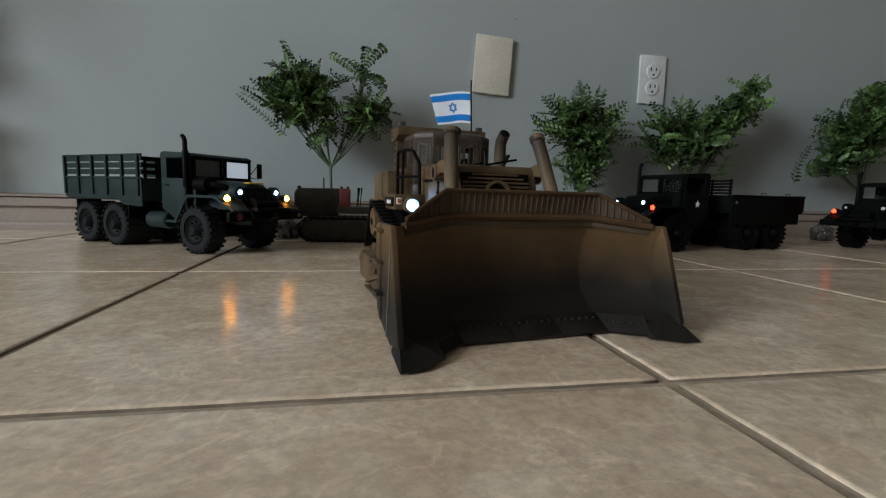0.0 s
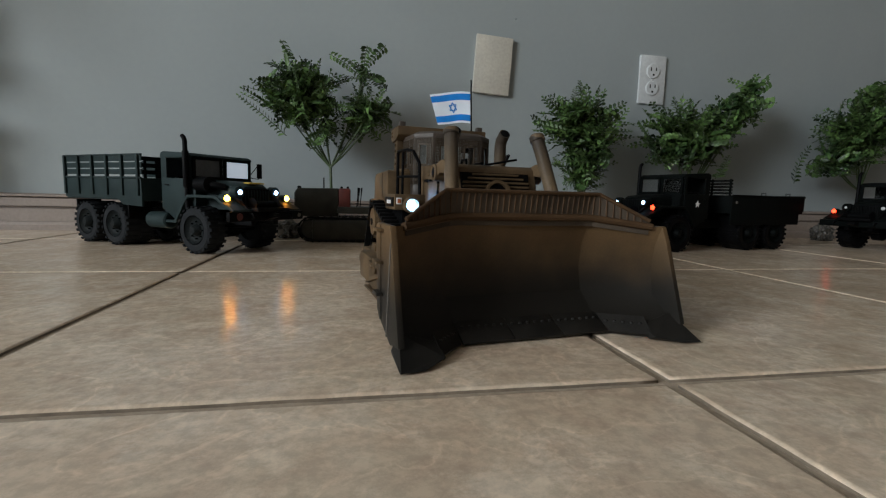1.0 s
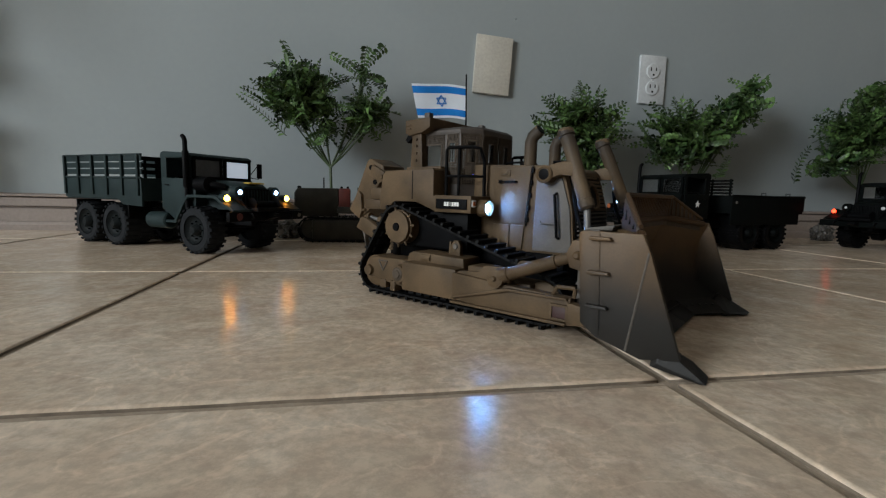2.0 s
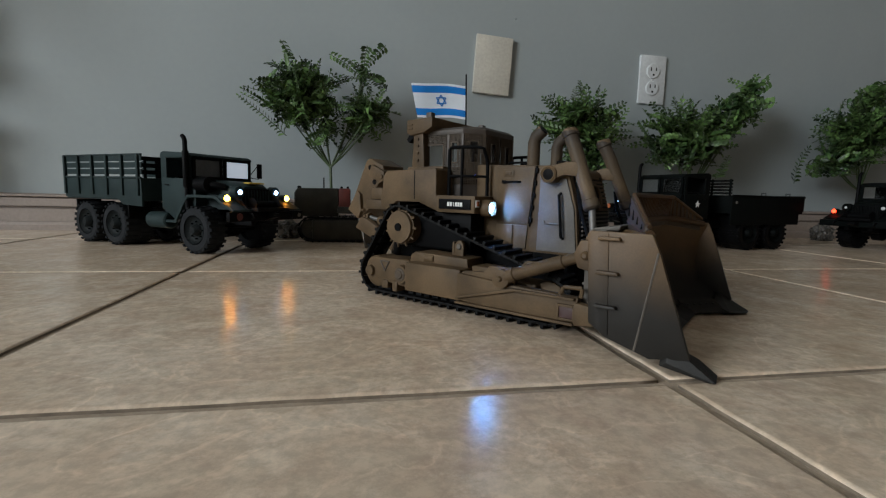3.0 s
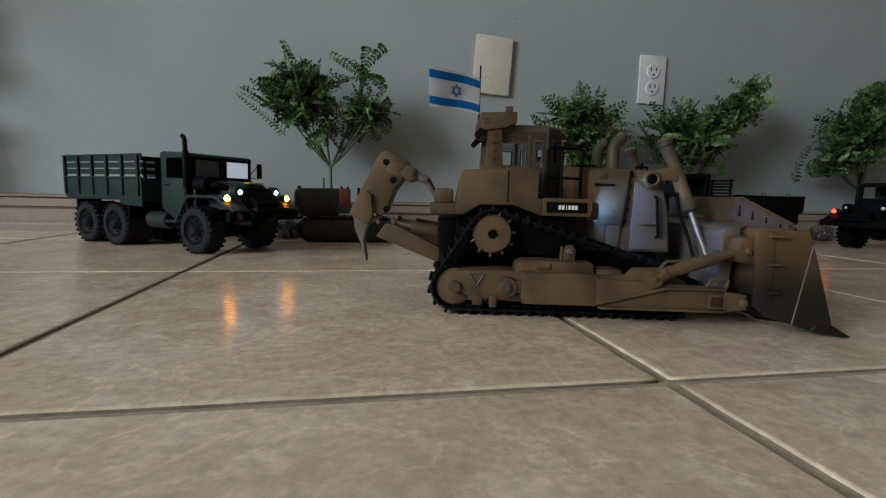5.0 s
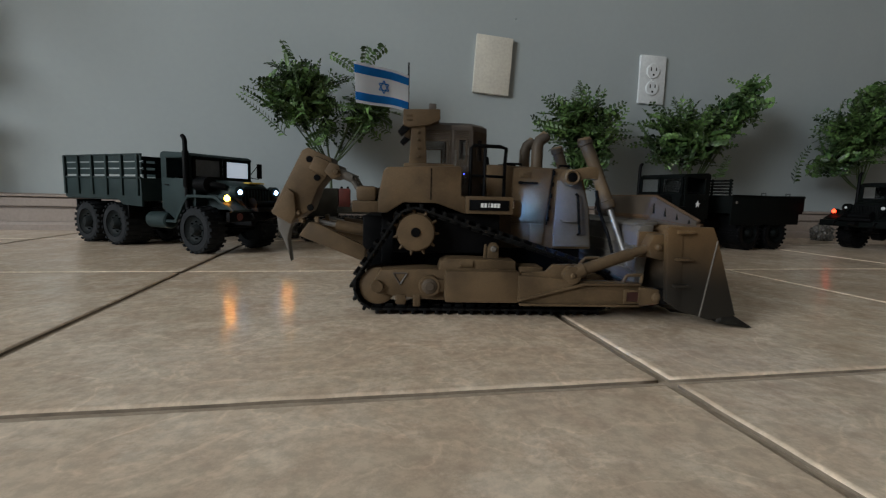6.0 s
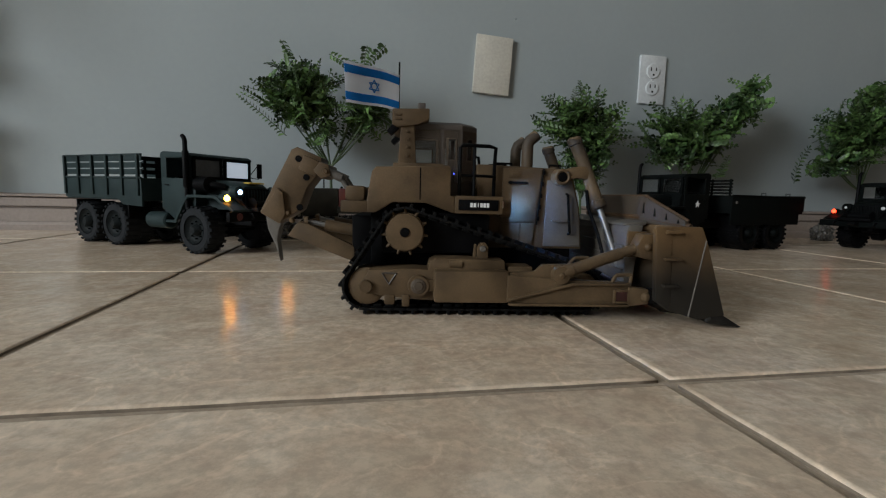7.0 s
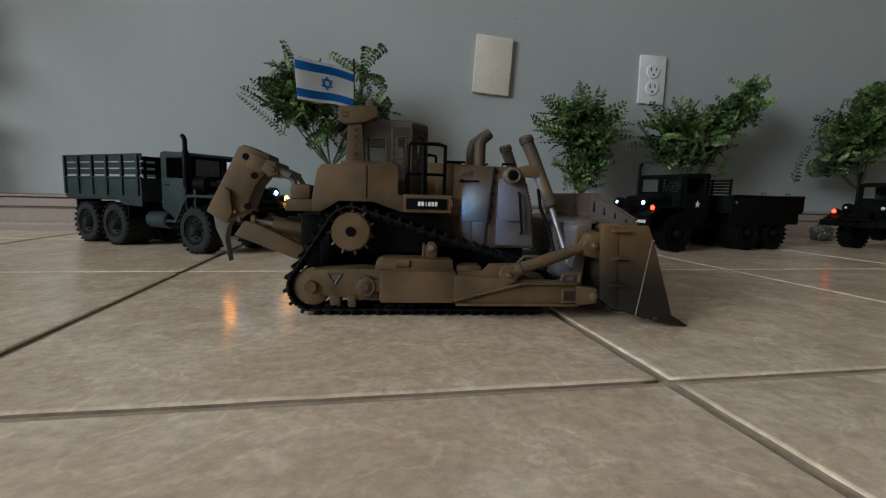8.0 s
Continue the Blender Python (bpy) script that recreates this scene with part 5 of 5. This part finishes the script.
    tube(bm, [(-0.0150, stack_y, 0.060), (-0.0165, stack_y, 0.150), (-0.0180, stack_y, 0.154), (-0.0215, stack_y, 0.1570)], [0.0030, 0.0030, 0.0030, 0.0027], 12)
    if stake:
        tube(bm, [(-0.0155, stack_y, 0.088), (-0.0158, stack_y, 0.090), (-0.0163, stack_y, 0.136), (-0.0164, stack_y, 0.138)], [0.0030, 0.0042, 0.0042, 0.0030], 14)
    part("exhaust_pipe", bm, M_BLACK, tk, "tall black upright exhaust")
    for s in ((1,) if stake else ()):
        mm = MIRROR if s > 0 else None
        bm = bmesh.new()
        tube(bm, [(-0.016, -0.050, 0.106), (-0.018, -0.068, 0.104), (-0.018, -0.070, 0.128), (-0.016, -0.051, 0.110)], 0.0007, 6, mm)
        mir = part("mirror", bm, M_BLACK, tk, "black wing mirror")
        bm = bmesh.new()
        box(bm, -0.0205, -0.0175, -0.0755, -0.0670, 0.1055, 0.1280, 0.0010, mm)
        part("mirror_glass", bm, M_BLACK, mir)
    bm = bmesh.new()
    lathe(bm, [(-0.103, 0.0095), (-0.101, 0.0115), (-0.062, 0.0115), (-0.060, 0.0095)], "X", (0, -0.0480, 0.0420), 20)
    box(bm, -0.060, -0.038, -0.0570, -0.042, 0.040, 0.0435, 0.0006)
    part("fuel_tank", bm, M_OLIVE, tk, "cylindrical fuel tank and step")
    # bumper and winch
    bm = bmesh.new()
    box(bm, 0.0700, 0.0765, -0.0645, 0.0645, 0.0465, 0.0590, 0.0012)
    bump = part("bumper", bm, M_BLACK if stake else M_OLIVE, tk)
    bm = bmesh.new()
    box(bm, 0.0560, 0.0860, -0.028, 0.028, 0.0590, 0.0640, 0.001)
    lathe(bm, [(-0.020, 0.0095), (-0.019, 0.0050), (0.019, 0.0050), (0.020, 0.0095)], "Y", (0.066, 0, 0.0680), 16)
    prism(bm, [(0.0765, 0.048), (0.0900, 0.052), (0.0900, 0.056), (0.0765, 0.0590)], -0.006, 0.006, 0.0008)
    part("winch", bm, M_BLACK, tk, "black front winch")
    bm = bmesh.new()
    if stake:
        lathe(bm, [(0.0760, 0.0048), (0.0772, 0.0046)], "X", (0, -0.0490, 0.0528), 16)
        part("badge", bm, M_REDPAINT, bump, "small round red badge")
        bm = bmesh.new()
        lathe(bm, [(0.0760, 0.0030), (0.0780, 0.0026)], "X", (0, 0.0560, 0.0530), 12)
        part("badge", bm, M_DUST, bump, "small pale badge")
    elif lights:
        lathe(bm, [(0.0760, 0.0030), (0.0772, 0.0028)], "X", (0, 0.0250, 0.0530), 5)
        part("badge", bm, M_PAINT_WHITE, bump, "small white star")
        bm = bmesh.new()
        for k in range(4):
            box(bm, 0.0758, 0.0771, 0.035 + 0.006 * k, 0.0395 + 0.006 * k, 0.0505, 0.0555, 0.0002)
        part("marking", bm, M_PAINT_WHITE, bump, "white bars")
    for s in (-1, 1):
        bm = bmesh.new()
        tube(bm, [(0.0765, s * 0.034, 0.056), (0.0830, s * 0.034, 0.056), (0.0845, s * 0.034, 0.052), (0.0815, s * 0.034, 0.0495)], 0.0013, 8)
        part("tow_hook", bm, M_BLACK, bump, "black tow hook")
    return tk


truck("dark olive model army truck with slatted stake bed and lit lamps", pose(-0.1785, 0.7106, 0, 0, 0, -36.5), True, True, M_AMBER, True)
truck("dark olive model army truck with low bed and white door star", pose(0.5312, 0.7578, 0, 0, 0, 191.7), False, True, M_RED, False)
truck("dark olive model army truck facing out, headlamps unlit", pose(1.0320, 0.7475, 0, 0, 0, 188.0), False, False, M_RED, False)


# ---- old crawler tractor by the wall, facing the big truck ----
M_DARKOLIVE = mat("dark_drab", (0.030, 0.028, 0.021), (0.018, 0.017, 0.013), rough=0.45, spec=0.25, scale=50, bump=0.1, bump_scale=900)


def crawler():
    cr = thing("crawler_tractor", pose(-0.018, 0.868, 0, 0, 0, 180), "dark drab model crawler tractor with dark red tank", "toy tractor")
    # x forward (towards the big truck)
    bm = bmesh.new()
    prism(bm, [(0.014, 0.044), (0.088, 0.044), (0.0885, 0.088), (0.084, 0.0935), (0.014, 0.0945)], -0.019, 0.019, 0.002)
    hood = part("hood", bm, M_DARKOLIVE, cr)
    bm = bmesh.new()
    for k in range(8):
        box(bm, 0.0880, 0.0900, -0.016 + 0.0042 * k, -0.0140 + 0.0042 * k, 0.048, 0.086, 0.0003)
    part("grille", bm, M_BLACK, hood, "black radiator grille")
    bm = bmesh.new()
    lathe(bm, [(0.088, 0.0035), (0.0965, 0.0035), (0.0975, 0.0022)], "Z", (0.083, 0, 0), 14)
    part("radiator_cap", bm, M_BLACK, hood)
    bm = bmesh.new()
    tube(bm, [(0.040, 0.004, 0.094), (0.040, 0.004, 0.113)], 0.0011, 8)
    part("exhaust", bm, M_BLACK, cr, "thin black exhaust")
    bm = bmesh.new()
    box(bm, -0.007, 0.0135, -0.021, 0.021, 0.058, 0.0945, 0.003)
    tank = part("tank", bm, M_REDPAINT, cr, "dark red fuel tank")
    for x in (-0.002, 0.009):
        bm = bmesh.new()
        lathe(bm, [(0.094, 0.0022), (0.0975, 0.0022), (0.0982, 0.0012)], "Z", (x, 0, 0), 10)
        part("cap", bm, M_BLACK, tank)
    bm = bmesh.new()
    box(bm, -0.064, 0.016, -0.034, 0.034, 0.050, 0.0620, 0.002)
    part("deck", bm, M_DARKOLIVE, cr)
    bm = bmesh.new()
    box(bm, -0.060, -0.042, -0.024, 0.024, 0.062, 0.0765, 0.002)
    part("seat", bm, M_BLACK, cr, "black padded seat")
    for y, x in ((-0.008, -0.020), (0.004, -0.024), (0.014, -0.018)):
        bm = bmesh.new()
        tube(bm, [(x, y, 0.060), (x - 0.002, y, 0.080), (x - 0.003, y, 0.0965)], [0.0008, 0.0008, 0.0016], 8)
        part("lever", bm, M_BLACK, cr, "black control lever")
    for s in (-1, 1):
        bm = bmesh.new()
        y0, y1 = (-0.044, -0.020) if s < 0 else (0.020, 0.044)
        n = 34
        pts = []
        for k in range(n):
            u = k / n
            a, b, r = (0.060, 0.0225), (-0.068, 0.0225), 0.0205
            length = 2 * 0.128 + 2 * math.pi * r
            d = u * length
            if d < 0.128:
                p, ang = (a[0] - d, a[1] + r), 90
            elif d < 0.128 + math.pi * r:
                t = (d - 0.128) / r
                p, ang = (b[0] - r * math.sin(t), b[1] + r * math.cos(t)), 90 + math.degrees(t)
            elif d < 0.256 + math.pi * r:
                p, ang = (b[0] + d - 0.128 - math.pi * r, b[1] - r), 270
            else:
                t = (d - 0.256 - math.pi * r) / r
                p, ang = (a[0] + r * math.sin(t), a[1] - r * math.cos(t)), 270 + math.degrees(t)
            pts.append((p, ang))
        for p, ang in pts:
            mm = Matrix.Translation((p[0], 0, p[1])) @ Matrix.Rotation(radians(90 - ang), 4, "Y")
            box(bm, -0.0055, 0.0050, y0, y1, -0.0010, 0.0008, 0.0002, mm)
            box(bm, -0.0012, 0.0004, y0, y1, 0.0006, 0.0022, 0.0001, mm)
        tagged(part("track", bm, M_TRACK, cr, "dark steel crawler track"), kind="stuff")
        for x, r in ((0.060, 0.0180), (-0.068, 0.0180), (0.030, 0.008), (0.010, 0.008), (-0.010, 0.008), (-0.030, 0.008)):
            bm = bmesh.new()
            o = -0.040 if s < 0 else 0.040
            lathe(bm, [(o, r * 0.35), (o + s * 0.001, r * 0.8), (o - s * 0.001, r), (o - s * 0.012, r)], "Y", (x, 0, 0.0225 if r > 0.01 else 0.0115), 20)
            part("track_wheel", bm, M_DARKOLIVE, cr)
        bm = bmesh.new()
        o0, o1 = (-0.0405, -0.030) if s < 0 else (0.030, 0.0405)
        box(bm, -0.066, 0.058, o0 + 0.002, o1 + 0.002, 0.0035, 0.0400, 0.003)
        box(bm, -0.060, 0.052, o0, o1, 0.0150, 0.0270, 0.002)
        part("track_beam", bm, M_DARKOLIVE, cr)


crawler()


# ---- crumpled wrap on the floor ----
M_WRAP = mat("crumpled_wrap", (0.12, 0.110, 0.098), (0.04, 0.036, 0.032), rough=0.3, scale=90, bump=0.5, bump_scale=300)


def wrap(m, size, seed):
    bm = bmesh.new()
    bmesh.ops.create_icosphere(bm, subdivisions=4, radius=1)
    for v in bm.verts:
        n = noise.fractal(v.co * 2.1 + Vector((seed, 0, 0)), 0.7, 2.0, 4)
        v.co *= 1.0 + 0.32 * n
        v.co.z = max(-0.62, v.co.z * 0.9)
        v.co += Vector((0, 0, 0.62))
    bm.transform(Matrix.Diagonal((*size, 1)))
    ob = link("plastic_wrap", bm, M_WRAP, m=m)
    tagged(ob, "crumpled grey clear plastic wrap lying by the baseboard", "plastic wrap")


wrap(pose(-0.126, 0.905, 0), (0.022, 0.020, 0.022), 1.0)
wrap(pose(1.135, 0.950, 0), (0.026, 0.020, 0.026), 5.0)


# ---- artificial plants ----
def leaf_material():
    m = mat("fern_leaf", (0.088, 0.155, 0.044), (0.016, 0.038, 0.012), rough=0.42, spec=0.35, scale=25, bump=0.2, bump_scale=500)
    N, L = m.node_tree.nodes, m.node_tree.links
    bsdf = N["Principled BSDF"]
    src = bsdf.inputs["Base Color"].links[0].from_socket
    geo = N.new("ShaderNodeNewGeometry")
    hsv = N.new("ShaderNodeHueSaturation")
    rng = N.new("ShaderNodeMapRange")
    rng.inputs[3].default_value, rng.inputs[4].default_value = 0.40, 1.75
    L.new(geo.outputs["Random Per Island"], rng.inputs[0])
    L.new(rng.outputs[0], hsv.inputs["Value"])
    L.new(src, hsv.inputs["Color"])
    L.new(hsv.outputs[0], bsdf.inputs["Base Color"])
    return m


M_LEAF = leaf_material()
M_STEM = mat("plastic_stem", (0.055, 0.085, 0.030), (0.038, 0.06, 0.022), rough=0.5, scale=60)


def plant(base, fork, clusters, seed, label, big=1.0):
    """clusters: centre, radii, number of fronds. Each frond is a bent twig with rows of small rounded leaves."""
    rnd = random.Random(seed)
    ob = thing("artificial_plant", pose(*base), label, "plant", "row of artificial plants")
    b = Vector(base)
    top = Vector((fork[0] - base[0], fork[1] - base[1], fork[2]))
    stem = bmesh.new()
    tube(stem, [(0, 0, 0), top * 0.5 + Vector((0.002, 0, 0)), top], [0.0032, 0.0028, 0.0026], 8)
    verts, faces = [], []

    def leaf(p, d, n, size):
        s = d.cross(n).normalized()
        w = size * rnd.uniform(0.27, 0.36)
        lift = n * size * 0.12
        i = len(verts)
        verts.extend([p, p + d * size * 0.30 + s * w * 0.75 + lift, p + d * size * 0.72 + s * w + lift, p + d * size, p + d * size * 0.72 - s * w + lift, p + d * size * 0.30 - s * w * 0.75 + lift, p + d * size * 0.5])
        faces.extend([(i, i + 1, i + 6), (i + 1, i + 2, i + 6), (i + 2, i + 3, i + 6), (i + 3, i + 4, i + 6), (i + 4, i + 5, i + 6), (i + 5, i, i + 6)])

    for centre, radii, count in clusters:
        c = Vector(centre) - b
        r = Vector(radii)
        limbs = []
        for k in range(4):
            e = c + Vector((rnd.uniform(-0.26, 0.26) * r.x, rnd.uniform(-0.4, 0.4) * r.y, rnd.uniform(-0.55, 0.0) * r.z))
            mid = top.lerp(e, 0.5) + Vector((0, 0, -0.10 * (e - top).length))
            limb = [top.lerp(mid, u).lerp(mid.lerp(e, u), u) for u in (0, 0.25, 0.5, 0.75, 1.0)]
            tube(stem, limb, [0.0018, 0.0016, 0.0014, 0.0012, 0.0009], 6)
            limbs.append(limb)
        for k in range(int(count * 1.3)):
            u = Vector((rnd.gauss(0, 1), rnd.gauss(0, 1), rnd.gauss(0.05, 1))).normalized()
            shell = rnd.uniform(0.1, 0.6) if k % 4 == 0 else rnd.uniform(0.95, 1.12) if k % 4 == 1 else rnd.uniform(0.50, 1.0)
            end = c + Vector((u.x * r.x, u.y * r.y, u.z * r.z)) * shell
            run = Vector((u.x * 1.1 + rnd.gauss(0, 0.28), u.y + rnd.gauss(0, 0.28), u.z * 0.8 + rnd.gauss(0.20, 0.28))).normalized()
            p0 = end - run * rnd.uniform(0.055, 0.095) * max(1.0, shell)
            bend = Vector((rnd.uniform(-1, 1), rnd.uniform(-1, 1), rnd.uniform(-0.9, 0.5))) * 0.014
            mid = (p0 + end) / 2 - bend
            pts = [p0.lerp(mid, u_).lerp(mid.lerp(end, u_), u_) for u_ in [i / 9 for i in range(10)]]
            tube(stem, pts[::3], [0.0008, 0.0007, 0.0006, 0.0004], 4)
            n = Vector((rnd.uniform(-1, 1), rnd.uniform(-1.2, 0.6), rnd.uniform(0.0, 1.4))).normalized()
            length = (end - p0).length
            number = max(5, int(length / (0.0066 * big)))
            for i in range(number):
                f = (i + 0.5) / number
                at = f * 9
                j = min(8, int(at))
                p = pts[j].lerp(pts[j + 1], at - j)
                d = (pts[j + 1] - pts[j]).normalized()
                side = d.cross(n).normalized()
                size = 0.0126 * big * (1.0 - 0.50 * f) * rnd.uniform(0.85, 1.15)
                for s in (-1, 1):
                    leaf(p, (side * s + d * 0.55 + n * rnd.uniform(-0.15, 0.3)).normalized(), (n + d * 0.2).normalized(), size)
            leaf(pts[-1], (pts[-1] - pts[-2]).normalized(), n, 0.007)
    part("stem", stem, M_STEM, ob, "thin green plastic stems")
    me = bpy.data.meshes.new("leaves")
    me.from_pydata([tuple(v) for v in verts], [], faces)
    me.materials.append(M_LEAF)
    for f in me.polygons:
        f.use_smooth = True
    lv = new("leaves", me)
    lv.parent = ob
    tagged(lv, "many small rounded dark green fern leaves", kind="stuff")
    return ob


plant((-0.050, 0.930, 0), (-0.050, 0.930, 0.135), [((-0.107, 0.930, 0.266), (0.100, 0.060, 0.066), 120), ((-0.122, 0.930, 0.302), (0.045, 0.03, 0.026), 14), ((0.020, 0.930, 0.246), (0.046, 0.045, 0.048), 40), ((0.014, 0.930, 0.308), (0.028, 0.03, 0.038), 9), ((-0.060, 0.930, 0.212), (0.050, 0.04, 0.024), 10)], 3,
      "artificial fern bush with two leafy heads on bare stems")
plant((0.475, 0.930, 0), (0.474, 0.930, 0.085), [((0.466, 0.930, 0.245), (0.108, 0.07, 0.080), 140), ((0.476, 0.930, 0.158), (0.066, 0.05, 0.060), 50)], 5, "dense upright artificial fern bush behind the models", 1.3)
plant((0.735, 0.930, 0), (0.735, 0.930, 0.105), [((0.722, 0.930, 0.232), (0.122, 0.07, 0.080), 150), ((0.826, 0.930, 0.282), (0.066, 0.05, 0.052), 40), ((0.862, 0.930, 0.335), (0.050, 0.03, 0.045), 14)], 7, "spreading artificial fern bush below the wall outlet", 1.35)
plant((1.205, 0.930, 0), (1.205, 0.930, 0.125), [((1.190, 0.930, 0.270), (0.122, 0.08, 0.085), 140), ((1.115, 0.930, 0.205), (0.055, 0.05, 0.055), 34), ((1.225, 0.930, 0.352), (0.055, 0.05, 0.045), 22)], 11, "tall artificial fern bush with arching stems", 1.35)

plant((-0.760, 0.965, 0), (-0.760, 0.975, 0.130), [((-0.755, 0.990, 0.330), (0.075, 0.022, 0.090), 22), ((-0.750, 0.990, 0.420), (0.055, 0.02, 0.060), 8), ((-0.765, 0.970, 0.170), (0.075, 0.035, 0.080), 24), ((-0.850, 0.800, 0.530), (0.040, 0.045, 0.085), 30)], 13, "tall artificial fern bush whose shadow falls on the wall")


# ---- wall plates ----
def outlet():
    ob = thing("wall_outlet", pose(0.6920, 1.036, 0.3735), "white plastic duplex wall outlet plate", "outlet")
    bm = bmesh.new()
    box(bm, -0.0342, 0.0342, -0.0062, 0, -0.0560, 0.0560, 0.0022)
    part("cover_plate", bm, M_OUTLET, ob)
    for z in (0.0195, -0.0195):
        bm = bmesh.new()
        lathe(bm, [(-0.0088, 0.0155), (-0.0078, 0.0168), (-0.0055, 0.0170)], "Y", (0, 0, z), 28)
        face = part("socket", bm, M_OUTLET, ob)
        bm = bmesh.new()
        box(bm, -0.0078, -0.0053, -0.0094, -0.0082, z - 0.0005, z + 0.0085, 0.0002)
        box(bm, 0.0053, 0.0074, -0.0094, -0.0082, z + 0.0005, z + 0.0080, 0.0002)
        lathe(bm, [(-0.0094, 0.0024), (-0.0082, 0.0026)], "Y", (0, 0, z - 0.0085), 12)
        part("slot", bm, M_SLOT, face, "dark plug slots")
    bm = bmesh.new()
    lathe(bm, [(-0.0074, 0.0016), (-0.0058, 0.0026)], "Y", (0, 0, 0), 12)
    part("screw", bm, M_OUTLET, ob)


def blank_plate():
    ob = thing("blank_wall_plate", pose(0.2960, 1.036, 0.3765, 0, 3.0, 0), "plain ivory blank wall plate, hung slightly askew", "wall plate")
    bm = bmesh.new()
    box(bm, -0.0415, 0.0415, -0.0110, 0, -0.0620, 0.0620, 0.0016)
    part("cover", bm, M_PLATE, ob)
    bm = bmesh.new()
    box(bm, -0.006, 0.006, -0.0085, -0.002, -0.0632, -0.0615, 0.0004)
    part("latch", bm, M_PLATE, ob)


outlet()
blank_plate()
bm = bmesh.new()
lathe(bm, [(1.0345, 0.0012), (1.0355, 0.0028), (1.0365, 0.0034)], "Y", (0.3463, 0, 0.4830), 14)
tagged(link("wall_patch", bm, M_WALL, smooth=True), "small painted-over bump on the wall", "wall bump")
window()


# ---- floor, tile by tile ----
def tile_mesh(name, w, d, seed):
    """One tile with a softly worn, slightly wavy edge; its top lies at z = 0."""
    rnd = random.Random(seed)
    bm = bmesh.new()
    rim = []
    n = 26
    for k in range(4):
        for i in range(n):
            s = i / n - 0.5
            wob = rnd.uniform(-0.00028, 0.00028)
            x, y = [(s * w, -d / 2 + wob), (w / 2 + wob, s * d), (-s * w, d / 2 + wob), (-w / 2 + wob, -s * d)][k]
            rim.append((x, y))
    rings = []
    for inset, z in ((0.0, -0.008), (0.0, -0.0010), (0.0006, -0.0003), (0.0020, 0.0)):
        rings.append([bm.verts.new((x * (1 - 2 * inset / w), y * (1 - 2 * inset / d), z)) for x, y in rim])
    for p, q in zip(rings, rings[1:]):
        for i in range(len(p)):
            j = (i + 1) % len(p)
            bm.faces.new([p[i], p[j], q[j], q[i]]).material_index = 1 if p is rings[0] else 0
    bm.faces.new(rings[-1])
    me = bpy.data.meshes.new(name)
    bmesh.ops.recalc_face_normals(bm, faces=bm.faces)
    bm.to_mesh(me)
    bm.free()
    for f in me.polygons:
        f.use_smooth = len(f.vertices) == 4
    me.materials.append(M_TILE)
    me.materials.append(M_BODY)
    return me


def floor_tiles():
    bm = bmesh.new()
    box(bm, X0 - 0.15, X1 + 0.15, Y0 - 0.15, Y1 + 0.15, -0.06, -0.0026)
    base = tagged(link("floor", bm, M_GROUT), "mottled beige stone-look ceramic tile floor with recessed brown joints", "floor", kind="structure")
    T, gap, gx, gy = 0.33, 0.0064, 0.1503, 0.1926
    kinds = {}
    for i in range(-13, 8):
        for j in range(-16, 3):
            x0, x1 = max(X0, gx + i * T + gap / 2), min(X1, gx + (i + 1) * T - gap / 2)
            y0, y1 = max(Y0, gy + j * T + gap / 2), min(Y1 - 0.004, gy + (j + 1) * T - gap / 2)
            if x1 - x0 < 0.02 or y1 - y0 < 0.02:
                continue
            w, d = x1 - x0, y1 - y0
            key = (round(w, 3), round(d, 3), (i * 7 + j * 3) % 3)
            if key not in kinds:
                kinds[key] = tile_mesh("tile", w, d, len(kinds))
            ob = new("tile", kinds[key])
            ob.parent = base
            ob.location = ((x0 + x1) / 2, (y0 + y1) / 2, random.uniform(-0.0003, 0.0))


floor_tiles()
motions()
